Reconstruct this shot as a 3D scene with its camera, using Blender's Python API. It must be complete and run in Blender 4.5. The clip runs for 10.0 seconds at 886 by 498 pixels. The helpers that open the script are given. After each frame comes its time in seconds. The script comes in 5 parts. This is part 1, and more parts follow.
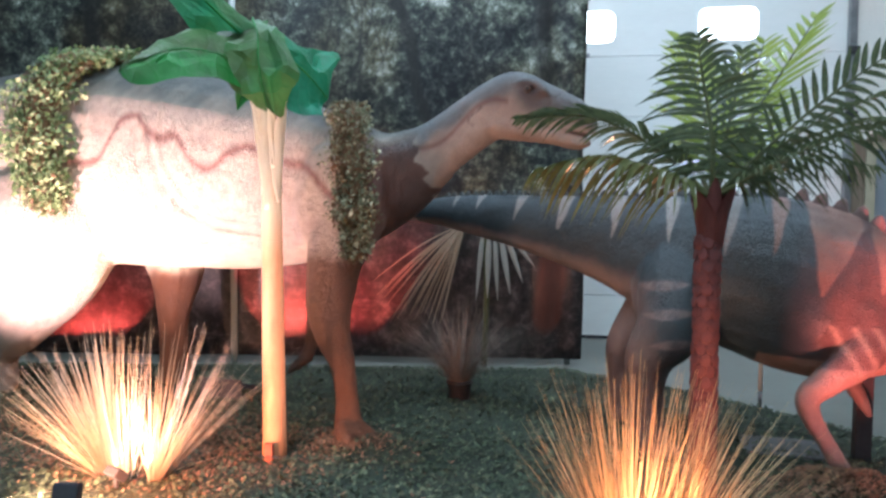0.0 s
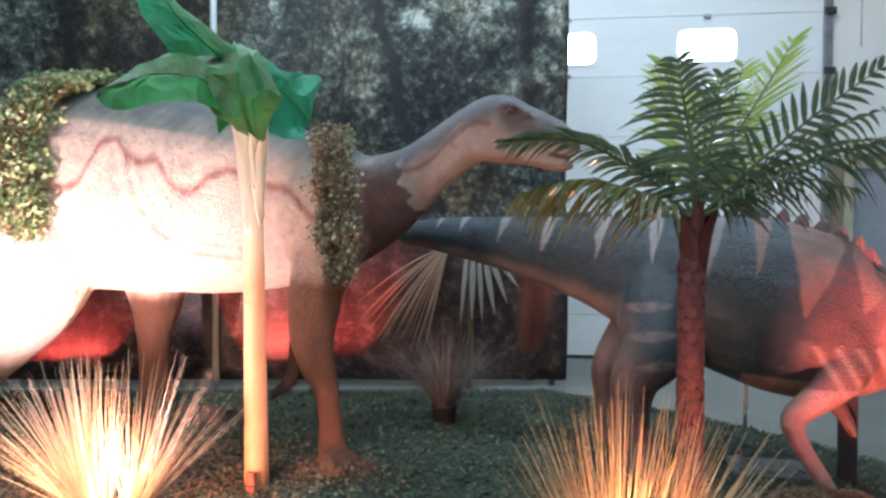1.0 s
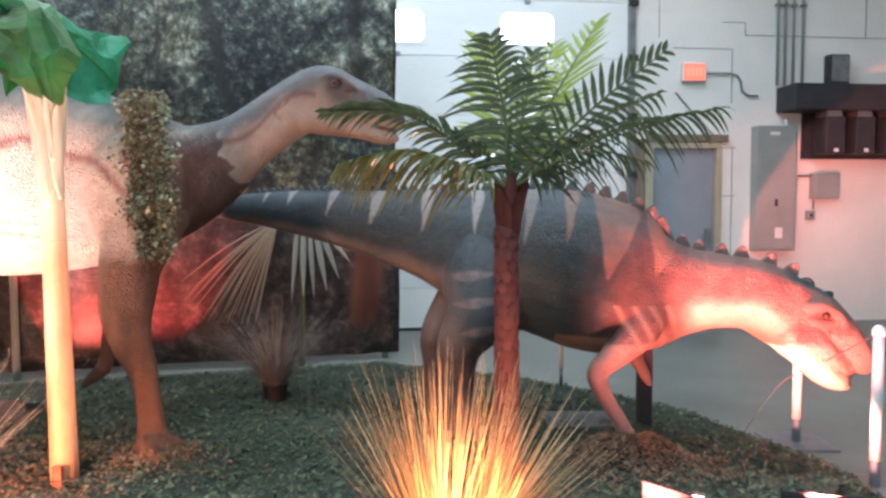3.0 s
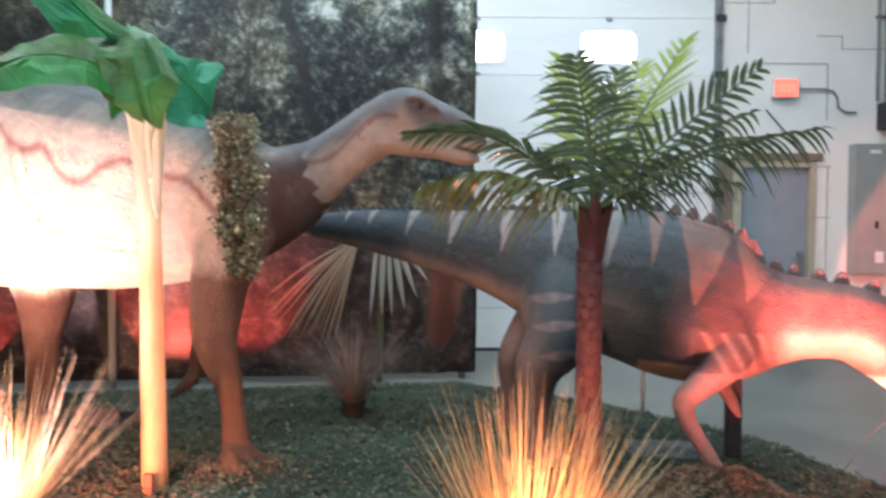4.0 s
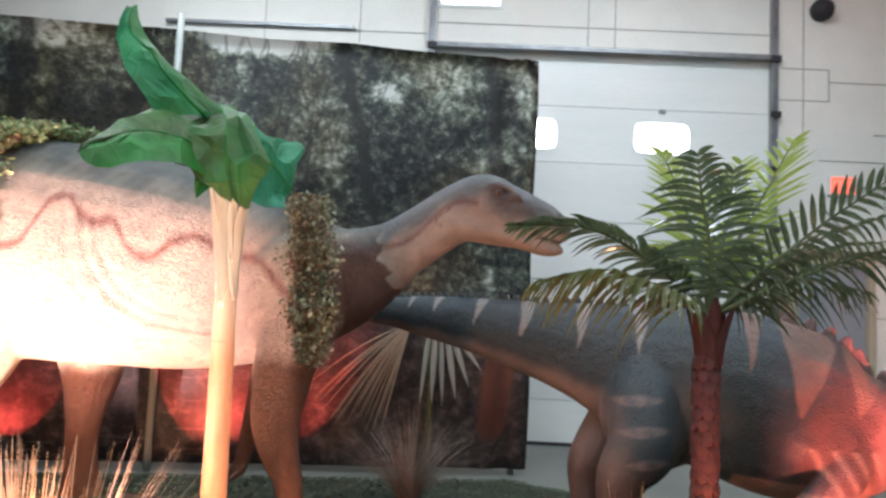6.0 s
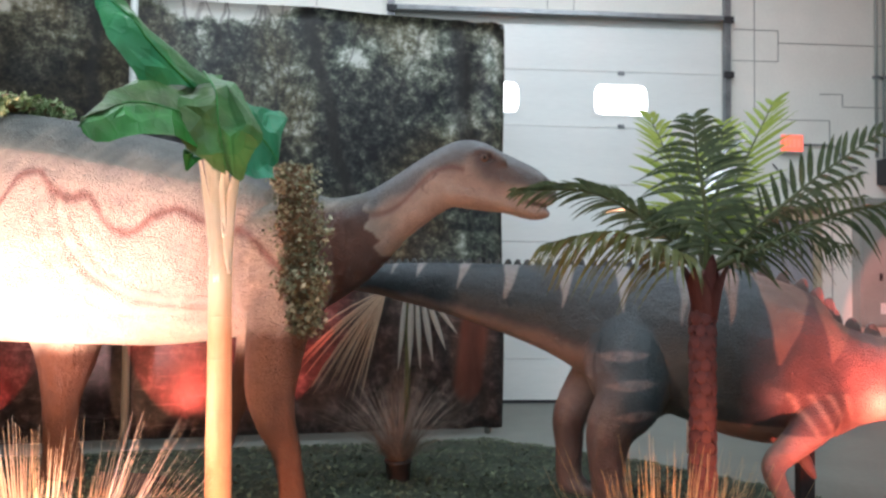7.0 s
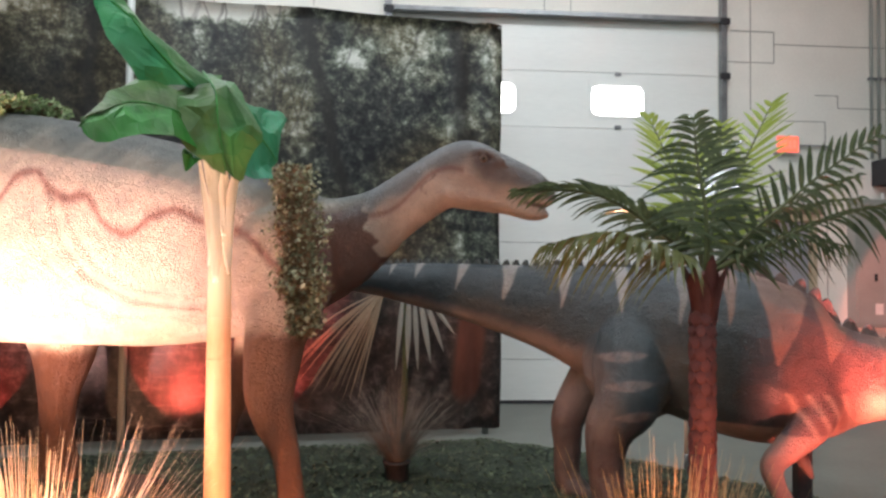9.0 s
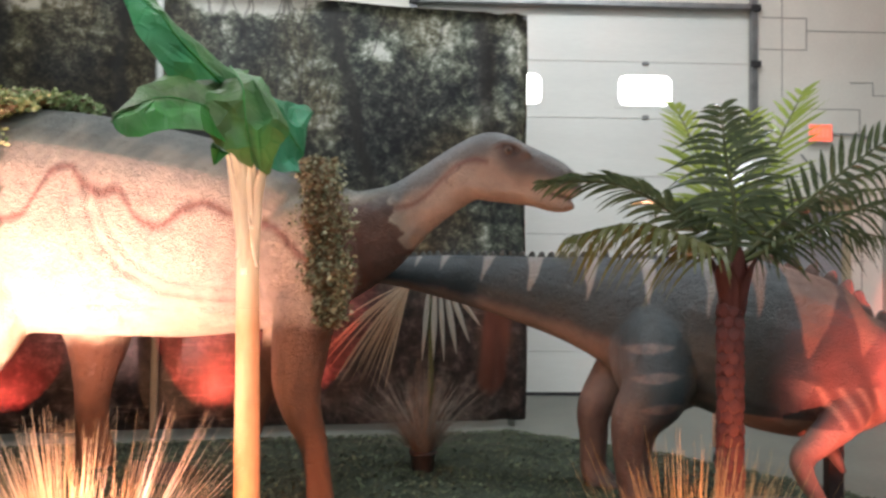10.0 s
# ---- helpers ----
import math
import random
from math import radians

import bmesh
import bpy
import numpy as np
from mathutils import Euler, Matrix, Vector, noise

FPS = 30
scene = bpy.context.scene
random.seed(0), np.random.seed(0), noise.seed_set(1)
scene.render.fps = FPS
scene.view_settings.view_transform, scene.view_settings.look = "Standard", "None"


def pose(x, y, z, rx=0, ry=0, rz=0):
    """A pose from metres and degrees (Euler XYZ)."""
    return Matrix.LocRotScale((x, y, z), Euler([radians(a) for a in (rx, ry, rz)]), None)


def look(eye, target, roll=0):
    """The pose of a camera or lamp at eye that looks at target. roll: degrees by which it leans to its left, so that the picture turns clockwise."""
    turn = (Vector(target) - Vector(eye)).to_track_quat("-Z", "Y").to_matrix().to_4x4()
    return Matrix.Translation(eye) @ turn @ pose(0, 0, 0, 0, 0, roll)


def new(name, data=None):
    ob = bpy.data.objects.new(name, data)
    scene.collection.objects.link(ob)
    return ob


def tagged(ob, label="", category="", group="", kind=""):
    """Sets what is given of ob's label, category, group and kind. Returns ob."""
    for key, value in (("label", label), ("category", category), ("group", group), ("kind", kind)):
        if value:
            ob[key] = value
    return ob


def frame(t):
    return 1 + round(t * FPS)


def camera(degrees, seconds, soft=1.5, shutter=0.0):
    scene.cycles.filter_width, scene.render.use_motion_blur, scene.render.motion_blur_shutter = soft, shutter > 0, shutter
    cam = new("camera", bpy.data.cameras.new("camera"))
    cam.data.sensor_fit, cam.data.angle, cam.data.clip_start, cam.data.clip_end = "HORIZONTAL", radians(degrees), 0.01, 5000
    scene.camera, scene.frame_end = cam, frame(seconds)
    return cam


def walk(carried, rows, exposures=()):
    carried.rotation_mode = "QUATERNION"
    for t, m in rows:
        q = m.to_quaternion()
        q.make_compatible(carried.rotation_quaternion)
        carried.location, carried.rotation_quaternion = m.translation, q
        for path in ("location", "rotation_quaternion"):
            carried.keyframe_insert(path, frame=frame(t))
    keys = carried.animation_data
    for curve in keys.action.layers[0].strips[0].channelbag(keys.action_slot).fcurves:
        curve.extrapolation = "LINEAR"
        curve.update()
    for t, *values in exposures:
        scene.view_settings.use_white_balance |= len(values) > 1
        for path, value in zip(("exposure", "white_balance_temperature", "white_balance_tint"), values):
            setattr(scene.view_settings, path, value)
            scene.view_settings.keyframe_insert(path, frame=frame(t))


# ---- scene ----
cam = camera(65.1, 10.0, 2.7, 0.5)
PATH = [
    (0, (0.597, -0.553, 1.38), (0.05, 1.367, 1.272), 0.5),
    (0.5, (0.605, -0.575, 1.408), (0.084, 1.355, 1.359), 0.6),
    (1, (0.592, -0.53, 1.405), (0.088, 1.405, 1.35), 0.1),
    (1.5, (0.603, -0.546, 1.405), (0.101, 1.388, 1.322), 0.3),
    (2, (0.627, -0.57, 1.382), (0.337, 1.406, 1.275), -0.2),
    (2.2, (0.644, -0.582, 1.356), (0.492, 1.409, 1.243), -0.5),
    (3.3, (0.654, -0.526, 1.373), (0.611, 1.471, 1.258), -0.3),
    (3.5, (0.647, -0.523, 1.377), (0.554, 1.472, 1.272), -0.2),
    (4, (0.627, -0.529, 1.382), (0.367, 1.453, 1.318), 0.2),
    (4.5, (0.56, -0.549, 1.406), (0.182, 1.414, 1.428), 1.0),
    (5, (0.506, -0.532, 1.418), (0.111, 1.428, 1.429), 1.6),
    (5.5, (0.391, -0.43, 1.419), (-0.002, 1.529, 1.504), 1.4),
    (6, (0.235, -0.41, 1.448), (-0.065, 1.561, 1.606), 2.6),
    (6.2, (0.133, -0.425, 1.447), (-0.07, 1.561, 1.567), 1.6),
    (7.5, (-0.016, -0.479, 1.449), (-0.15, 1.515, 1.506), 0.5),
    (8, (-0.015, -0.481, 1.447), (-0.147, 1.514, 1.509), 0.4),
    (8.5, (-0.022, -0.484, 1.449), (-0.144, 1.511, 1.515), 0.6),
    (9, (-0.031, -0.474, 1.449), (-0.155, 1.521, 1.511), 0.6),
    (9.5, (-0.027, -0.474, 1.446), (-0.151, 1.521, 1.506), 0.5),
    (10, (-0.023, -0.484, 1.449), (-0.223, 1.506, 1.487), 0.5),
]
walk(cam, [(t, look(eye, target, roll)) for t, eye, target, roll in PATH], [(0.0, 0.06, 5700, 8), (1.8, 0.12, 5800, 9), (3.3, 0.36, 6100, 11), (4.0, 0.34, 6100, 11), (4.6, 0.22, 6150, 12), (5.5, 0.09, 6350, 13), (6.2, 0.01, 6500, 13), (7.3, 0.0, 6450, 14), (8.4, -0.04, 6750, 15), (10.0, -0.06, 7250, 16)])

# ---- world, lamps ----
world = bpy.data.worlds.new("world")
scene.world = world
world.use_nodes = True
world.node_tree.nodes["Background"].inputs[0].default_value = (0.75, 0.85, 1.0, 1)
world.node_tree.nodes["Background"].inputs[1].default_value = 0.12


def area_lamp(name, eye, target, size, size_y, watts, colour):
    lamp = bpy.data.lights.new(name, "AREA")
    lamp.shape, lamp.size, lamp.size_y, lamp.energy, lamp.color = "RECTANGLE", size, size_y, watts, colour
    ob = new(name, lamp)
    ob.matrix_world = look(eye, target)
    return ob


def spot_lamp(name, eye, target, watts, colour, degrees, blend, radius=0.05):
    lamp = bpy.data.lights.new(name, "SPOT")
    lamp.energy, lamp.color, lamp.spot_size, lamp.spot_blend, lamp.shadow_soft_size = watts, colour, radians(degrees), blend, radius
    ob = new(name, lamp)
    ob.matrix_world = look(eye, target)
    return ob


# strip lights under the hall's ceiling
CEILING_STRIPS = ((-2.6, 4.6, 112), (1.2, 4.8, 108), (-1.0, 1.2, 105), (3.6, 2.4, 66), (-1.8, -2.2, 210), (2.2, -2.6, 190))
for sx, sy, watts in CEILING_STRIPS:
    area_lamp("strip_lamp", (sx, sy, 5.72), (sx, sy, 0), 2.4, 0.3, watts, (0.76, 0.90, 1.0))
# coloured floodlights on the ground round the display
# place, aim, watts, colour, beam, softness of the beam, lamp radius, height of the barn door above the lamp
FLOODS = (
    ((-1.50, 1.62, 0.30), (-1.75, 2.75, 0.0), 190, (1.0, 0.31, 0.14), 96, 0.6, 0.05, None),
    ((-2.80, 1.95, 0.14), (-2.86, 3.12, 1.38), 1250, (1.0, 0.58, 0.54), 84, 0.8, 0.05, None),
    # unseen fill beam, added to brighten the shoulder beside the flank flood
    ((-1.72, 2.16, 0.14), (-1.34, 3.35, 1.52), 250, (1.0, 0.60, 0.66), 74, 0.9, 0.05, None),
    ((-4.38, 3.72, 0.10), (-4.28, 4.62, 0.62), 210, (1.0, 0.09, 0.065), 60, 0.12, 0.008, 0.020),
    ((-2.22, 3.76, 0.10), (-2.20, 5.15, 0.84), 430, (1.0, 0.09, 0.065), 56, 0.12, 0.008, 0.016),
    ((0.92, 1.46, 0.10), (0.56, 2.0, 0.34), 300, (1.0, 0.35, 0.16), 84, 0.7, 0.05, None),
    ((2.16, 2.26, 0.08), (2.32, 2.96, 0.92), 900, (1.0, 0.19, 0.155), 64, 0.6, 0.02, 0.075),
    ((1.62, 2.30, 0.12), (3.76, 4.44, 0.28), 1750, (1.0, 0.23, 0.17), 45, 0.10, 0.02, 0.012),
    ((-2.00, 1.66, 0.12), (-1.84, 2.3, 0.40), 260, (1.0, 0.52, 0.30), 124, 0.7, 0.05, None),
    ((0.46, 1.80, 0.10), (1.10, 2.9, 0.55), 100, (1.0, 0.15, 0.12), 70, 0.7, 0.05, None),
    ((1.30, 2.10, 0.10), (1.92, 2.95, 0.74), 380, (1.0, 0.21, 0.15), 66, 0.8, 0.05, None),
)
for eye, target, watts, colour, degrees, blend, radius, barn in FLOODS:
    spot_lamp("flood_lamp", eye, target, watts, colour, degrees, blend, radius)

# ---- materials ----


def nodes_of(name, rough=0.6, metal=0.0):
    m = bpy.data.materials.new(name)
    m.use_nodes = True
    nt = m.node_tree
    b = nt.nodes["Principled BSDF"]
    b.inputs["Roughness"].default_value, b.inputs["Metallic"].default_value = rough, metal
    return m, nt, b


def add(nt, kind, **values):
    n = nt.nodes.new(kind)
    for key, value in values.items():
        n.inputs[key].default_value = value
    return n


def coords(nt, scale=(1, 1, 1)):
    tc = nt.nodes.new("ShaderNodeTexCoord")
    mp = nt.nodes.new("ShaderNodeMapping")
    mp.inputs["Scale"].default_value = scale
    nt.links.new(tc.outputs["Object"], mp.inputs["Vector"])
    return mp.outputs["Vector"]


def ramp(nt, source, stops):
    r = nt.nodes.new("ShaderNodeValToRGB")
    el = r.color_ramp.elements
    while len(el) < len(stops):
        el.new(0.5)
    for e, (p, c) in zip(el, stops):
        e.position, e.color = p, (*c, 1)
    nt.links.new(source, r.inputs["Fac"])
    return r.outputs["Color"]


def mixed(nt, fac, a, b, kind="MIX"):
    m = nt.nodes.new("ShaderNodeMix")
    m.data_type, m.blend_type = "RGBA", kind
    for sock, v in ((m.inputs[0], fac), (m.inputs[6], a), (m.inputs[7], b)):
        if hasattr(v, "links"):
            nt.links.new(v, sock)
        else:
            sock.default_value = v if isinstance(v, (int, float)) else (*v, 1)
    return m.outputs[2]


def noise_of(nt, vec, scale, detail=4.0, rough=0.55):
    n = add(nt, "ShaderNodeTexNoise", Scale=scale, Detail=detail, Roughness=rough)
    nt.links.new(vec, n.inputs["Vector"])
    return n.outputs["Fac"]


def bumped(nt, b, height, strength, distance):
    bp = add(nt, "ShaderNodeBump", Strength=strength, Distance=distance)
    nt.links.new(height, bp.inputs["Height"])
    nt.links.new(bp.outputs["Normal"], b.inputs["Normal"])


def plain(name, dark, light, scale=6.0, rough=0.6, metal=0.0, bump=0.0, stretch=(1, 1, 1), fine=60.0, per_piece=0.0):
    """Two tones mixed by coarse and fine noise, with relief."""
    m, nt, b = nodes_of(name, rough, metal)
    v = coords(nt, stretch)
    coarse, grain = noise_of(nt, v, scale), noise_of(nt, v, fine, 3.0)
    half = nt.nodes.new("ShaderNodeMath")
    half.operation = "MULTIPLY_ADD"
    half.inputs[1].default_value, half.inputs[2].default_value = 0.4, 0.0
    nt.links.new(grain, half.inputs[0])
    total = nt.nodes.new("ShaderNodeMath")
    total.operation = "MULTIPLY_ADD"
    total.inputs[1].default_value = 0.7
    nt.links.new(coarse, total.inputs[0])
    nt.links.new(half.outputs[0], total.inputs[2])
    c = ramp(nt, total.outputs[0], [(0.32, dark), (0.72, light)])
    if per_piece:
        info = nt.nodes.new("ShaderNodeObjectInfo")
        c = mixed(nt, per_piece, c, ramp(nt, info.outputs["Random"], [(0, dark), (1, light)]))
    nt.links.new(c, b.inputs["Base Color"])
    if bump:
        bumped(nt, b, total.outputs[0], bump, 0.01)
    return m


def islands(name, stops, rough=0.6, sheen_noise=30.0, translucent=0.0):
    """A tone of its own for each blade or flake of one mesh."""
    m, nt, b = nodes_of(name, rough)
    geo = nt.nodes.new("ShaderNodeNewGeometry")
    c = ramp(nt, geo.outputs["Random Per Island"], stops)
    v = coords(nt)
    c = mixed(nt, 0.35, c, ramp(nt, noise_of(nt, v, sheen_noise), [(0.3, stops[0][1]), (0.7, stops[-1][1])]))
    nt.links.new(c, b.inputs["Base Color"])
    if translucent:
        b.inputs["Transmission Weight"].default_value = 0.0
        t = nt.nodes.new("ShaderNodeBsdfTranslucent")
        nt.links.new(c, t.inputs["Color"])
        mx = nt.nodes.new("ShaderNodeMixShader")
        mx.inputs[0].default_value = translucent
        nt.links.new(b.outputs[0], mx.inputs[1])
        nt.links.new(t.outputs[0], mx.inputs[2])
        nt.links.new(mx.outputs[0], nt.nodes["Material Output"].inputs["Surface"])
    return m


def glowing(name, colour, strength):
    m, nt, b = nodes_of(name, 0.4)
    b.inputs["Base Color"].default_value = (*colour, 1)
    b.inputs["Emission Color"].default_value = (*colour, 1)
    b.inputs["Emission Strength"].default_value = strength
    return m


def skin_material(name, bump, rough, gloss):
    """Painted rubber skin: the colours of the mesh's paint layer, small scales, dust."""
    m, nt, b = nodes_of(name, rough)
    at = nt.nodes.new("ShaderNodeAttribute")
    at.attribute_name = "paint"
    v = coords(nt)
    c = mixed(nt, 0.32, at.outputs["Color"], ramp(nt, noise_of(nt, v, 9.0, 6.0), [(0.3, (0.10, 0.09, 0.08)), (0.7, (0.62, 0.58, 0.50))]), "OVERLAY")
    vo = add(nt, "ShaderNodeTexVoronoi", Scale=66.0)
    vo.feature = "DISTANCE_TO_EDGE"
    nt.links.new(v, vo.inputs["Vector"])
    edge = ramp(nt, vo.outputs["Distance"], [(0.0, (0, 0, 0)), (0.25, (1, 1, 1))])
    c = mixed(nt, 0.11, c, edge, "MULTIPLY")
    nt.links.new(c, b.inputs["Base Color"])
    wrinkle = noise_of(nt, v, 26.0, 6.0, 0.7)
    h = mixed(nt, 0.5, edge, wrinkle)
    b.inputs["Coat Weight"].default_value, b.inputs["Coat Roughness"].default_value = gloss, 0.38
    bumped(nt, b, h, bump, 0.015)
    coarse = add(nt, "ShaderNodeBump", Strength=0.6, Distance=0.04)
    nt.links.new(noise_of(nt, v, 9.0, 3.0, 0.5), coarse.inputs["Height"])
    nt.links.new(coarse.outputs["Normal"], b.inputs["Normal"].links[0].from_node.inputs["Normal"])
    return m


M_SKIN1 = skin_material("pale_skin", 1.0, 0.58, 0.0)
M_SKIN2 = skin_material("striped_skin", 0.6, 0.50, 0.14)
M_FLOOR = plain("concrete", (0.098, 0.106, 0.093), (0.165, 0.177, 0.155), 1.3, 0.42, bump=0.08, fine=25)
M_WALL = plain("wall_paint", (0.66, 0.65, 0.60), (0.80, 0.79, 0.73), 1.2, 0.7, bump=0.10, fine=40)
M_GDOOR = plain("door_paint", (0.66, 0.68, 0.655), (0.76, 0.78, 0.75), 0.9, 0.42, bump=0.03, fine=18, stretch=(0.4, 1, 3))
M_STEEL = plain("grey_steel", (0.16, 0.17, 0.18), (0.30, 0.31, 0.32), 9, 0.42, 0.7)
M_DARK = plain("dark_metal", (0.012, 0.013, 0.016), (0.030, 0.030, 0.034), 7, 0.7)
M_SEAM = plain("seam", (0.20, 0.20, 0.185), (0.34, 0.335, 0.31), 5, 0.8)
M_FRAME = plain("frame_paint", (0.33, 0.30, 0.21), (0.42, 0.39, 0.28), 5, 0.5)
M_BOARD = plain("brown_board", (0.13, 0.10, 0.07), (0.22, 0.17, 0.12), 4, 0.7, stretch=(6, 1, 0.6))
M_LEAFDOOR = plain("blue_grey_paint", (0.20, 0.23, 0.26), (0.27, 0.30, 0.33), 2.5, 0.45)
M_CABINET = plain("cabinet_paint", (0.22, 0.24, 0.22), (0.30, 0.32, 0.30), 3, 0.5)
M_LABEL = plain("label", (0.6, 0.6, 0.58), (0.75, 0.75, 0.72), 20, 0.6)
M_WINDOW = glowing("daylit_glazing", (0.93, 0.97, 1.0), 9.0)
M_EXIT = glowing("exit_face", (1.0, 0.16, 0.10), 1.1)
M_EXITBAR = glowing("exit_bar", (1.0, 0.20, 0.135), 1.15)
M_TUBE = glowing("lamp_tube", (0.95, 0.98, 1.0), 6.0)
M_WHITEPOST = plain("white_plastic", (0.62, 0.60, 0.58), (0.75, 0.73, 0.71), 9, 0.35)
M_STEM = plain("stem_cloth", (0.56, 0.29, 0.15), (0.70, 0.41, 0.23), 5, 0.5, bump=0.2, stretch=(1, 1, 0.25))
M_SHEATH = plain("sheath_cloth", (0.72, 0.73, 0.58), (0.85, 0.86, 0.72), 6, 0.5, bump=0.15, stretch=(2, 2, 0.3))
fade = M_STEM.node_tree.nodes["Principled BSDF"].inputs["Base Color"]
tan_cloth = fade.links[0].from_socket
split = M_STEM.node_tree.nodes.new("ShaderNodeSeparateXYZ")
M_STEM.node_tree.links.new(coords(M_STEM.node_tree, (1, 1, 0.5)), split.inputs[0])
M_STEM.node_tree.links.new(mixed(M_STEM.node_tree, ramp(M_STEM.node_tree, split.outputs["Z"], [(0.56, (0, 0, 0)), (0.70, (1, 1, 1))]), tan_cloth, (0.66, 0.60, 0.42)), fade)
M_STAKE = plain("stake_wood", (0.20, 0.05, 0.03), (0.32, 0.09, 0.05), 8, 0.7)
M_BARK = plain("palm_bark", (0.045, 0.012, 0.012), (0.115, 0.031, 0.029), 14, 0.75, bump=0.5, per_piece=0.4)
M_BARKDARK = plain("palm_core", (0.022, 0.007, 0.007), (0.055, 0.017, 0.016), 18, 0.9, bump=0.5)
M_HUSK = plain("palm_husk", (0.11, 0.030, 0.028), (0.21, 0.065, 0.056), 10, 0.55, bump=0.3, stretch=(3, 3, 0.5))
M_POT = plain("pot_plastic", (0.012, 0.010, 0.010), (0.035, 0.03, 0.028), 9, 0.5)
M_PALM = islands("palm_green", [(0, (0.040, 0.060, 0.034)), (0.6, (0.095, 0.122, 0.060)), (1, (0.23, 0.26, 0.13))], 0.15, translucent=0.38)
M_PALM.node_tree.nodes["Principled BSDF"].inputs["Specular IOR Level"].default_value = 0.95
M_PALMYOUNG = islands("palm_yellow_green", [(0, (0.24, 0.34, 0.05)), (1, (0.48, 0.56, 0.13))], 0.36, translucent=0.5)
M_PALMOLIVE = islands("palm_olive", [(0, (0.080, 0.095, 0.034)), (0.6, (0.15, 0.17, 0.06)), (1, (0.28, 0.30, 0.12))], 0.22, translucent=0.5)
M_RACHIS = plain("rachis", (0.05, 0.06, 0.02), (0.10, 0.11, 0.04), 9, 0.5)
M_GRASS = islands("straw", [(0, (0.36, 0.24, 0.10)), (0.5, (0.52, 0.37, 0.18)), (1, (0.70, 0.55, 0.32))], 0.6, translucent=0.25)
# the same straw made paler, strong flood light put into its colour
M_GRASSLIT = islands("lit_straw", [(0, (0.48, 0.37, 0.24)), (0.5, (0.64, 0.53, 0.39)), (1, (0.80, 0.71, 0.58))], 0.55, translucent=0.25)
M_TUFT = islands("grey_straw", [(0, (0.10, 0.08, 0.065)), (1, (0.27, 0.225, 0.18))], 0.7)
M_FAN = islands("dry_fan", [(0, (0.32, 0.26, 0.18)), (1, (0.62, 0.53, 0.40))], 0.55)
M_FANWHITE = islands("bleached_fan", [(0, (0.36, 0.375, 0.34)), (1, (0.50, 0.52, 0.48))], 0.55)
M_IVY = islands("ivy_leaf", [(0, (0.045, 0.065, 0.028)), (0.6, (0.12, 0.14, 0.065)), (1, (0.50, 0.50, 0.34))], 0.5, translucent=0.2)
# hip ivy coloured greener and brighter, green light put into the leaves
M_IVYLIT = islands("green_lit_ivy_leaf", [(0, (0.05, 0.11, 0.03)), (0.6, (0.15, 0.25, 0.08)), (1, (0.46, 0.54, 0.30))], 0.5, translucent=0.2)
M_IVYDRY = islands("ivy_dry", [(0, (0.06, 0.035, 0.015)), (1, (0.17, 0.11, 0.05))], 0.7)
M_MOSS = islands("moss_flake", [(0, (0.010, 0.019, 0.011)), (0.5, (0.030, 0.050, 0.026)), (0.85, (0.065, 0.095, 0.048)), (1, (0.15, 0.18, 0.10))], 0.75)
M_BARKCHIP = islands("bark_chip", [(0, (0.06, 0.03, 0.015)), (0.6, (0.16, 0.085, 0.045)), (1, (0.28, 0.17, 0.10))], 0.7)
M_MOSSBED = plain("moss_bed", (0.010, 0.016, 0.010), (0.030, 0.045, 0.028), 9, 0.9, bump=0.8)
M_CEIL = plain("ceiling_paint", (0.42, 0.43, 0.43), (0.52, 0.53, 0.53), 1.0, 0.8)
M_PLATE = plain("base_plate_steel", (0.05, 0.055, 0.06), (0.10, 0.105, 0.11), 6, 0.5, 0.3)


def cloth_leaf_material():
    m, nt, b = nodes_of("green_cloth", 0.5)
    v = coords(nt)
    at = nt.nodes.new("ShaderNodeAttribute")
    at.attribute_name = "paint"
    sep = nt.nodes.new("ShaderNodeSeparateColor")
    nt.links.new(at.outputs["Color"], sep.inputs[0])
    green = ramp(nt, noise_of(nt, v, 6.0, 5.0), [(0.3, (0.012, 0.12, 0.020)), (0.55, (0.022, 0.20, 0.034)), (0.75, (0.055, 0.28, 0.060))])
    olive = ramp(nt, noise_of(nt, v, 9.0, 5.0), [(0.3, (0.050, 0.075, 0.026)), (0.5, (0.070, 0.120, 0.045)), (0.7, (0.14, 0.19, 0.09))])
    teal = ramp(nt, noise_of(nt, v, 8.0, 5.0), [(0.3, (0.006, 0.13, 0.065)), (0.7, (0.025, 0.27, 0.16))])
    c = mixed(nt, sep.outputs[1], mixed(nt, sep.outputs[0], green, olive), teal)
    nt.links.new(c, b.inputs["Base Color"])
    b.inputs["Specular IOR Level"].default_value = 0.28
    creases = add(nt, "ShaderNodeTexVoronoi", Scale=9.0)
    creases.feature = "DISTANCE_TO_EDGE"
    nt.links.new(v, creases.inputs["Vector"])
    fold = mixed(nt, 0.35, ramp(nt, creases.outputs["Distance"], [(0.0, (1, 1, 1)), (0.10, (0, 0, 0))]), noise_of(nt, v, 38.0, 4.0))
    bumped(nt, b, fold, 0.30, 0.012)
    t = nt.nodes.new("ShaderNodeBsdfTranslucent")
    nt.links.new(c, t.inputs["Color"])
    mx = nt.nodes.new("ShaderNodeMixShader")
    mx.inputs[0].default_value = 0.20
    nt.links.new(b.outputs[0], mx.inputs[1])
    nt.links.new(t.outputs[0], mx.inputs[2])
    nt.links.new(mx.outputs[0], nt.nodes["Material Output"].inputs["Surface"])
    return m


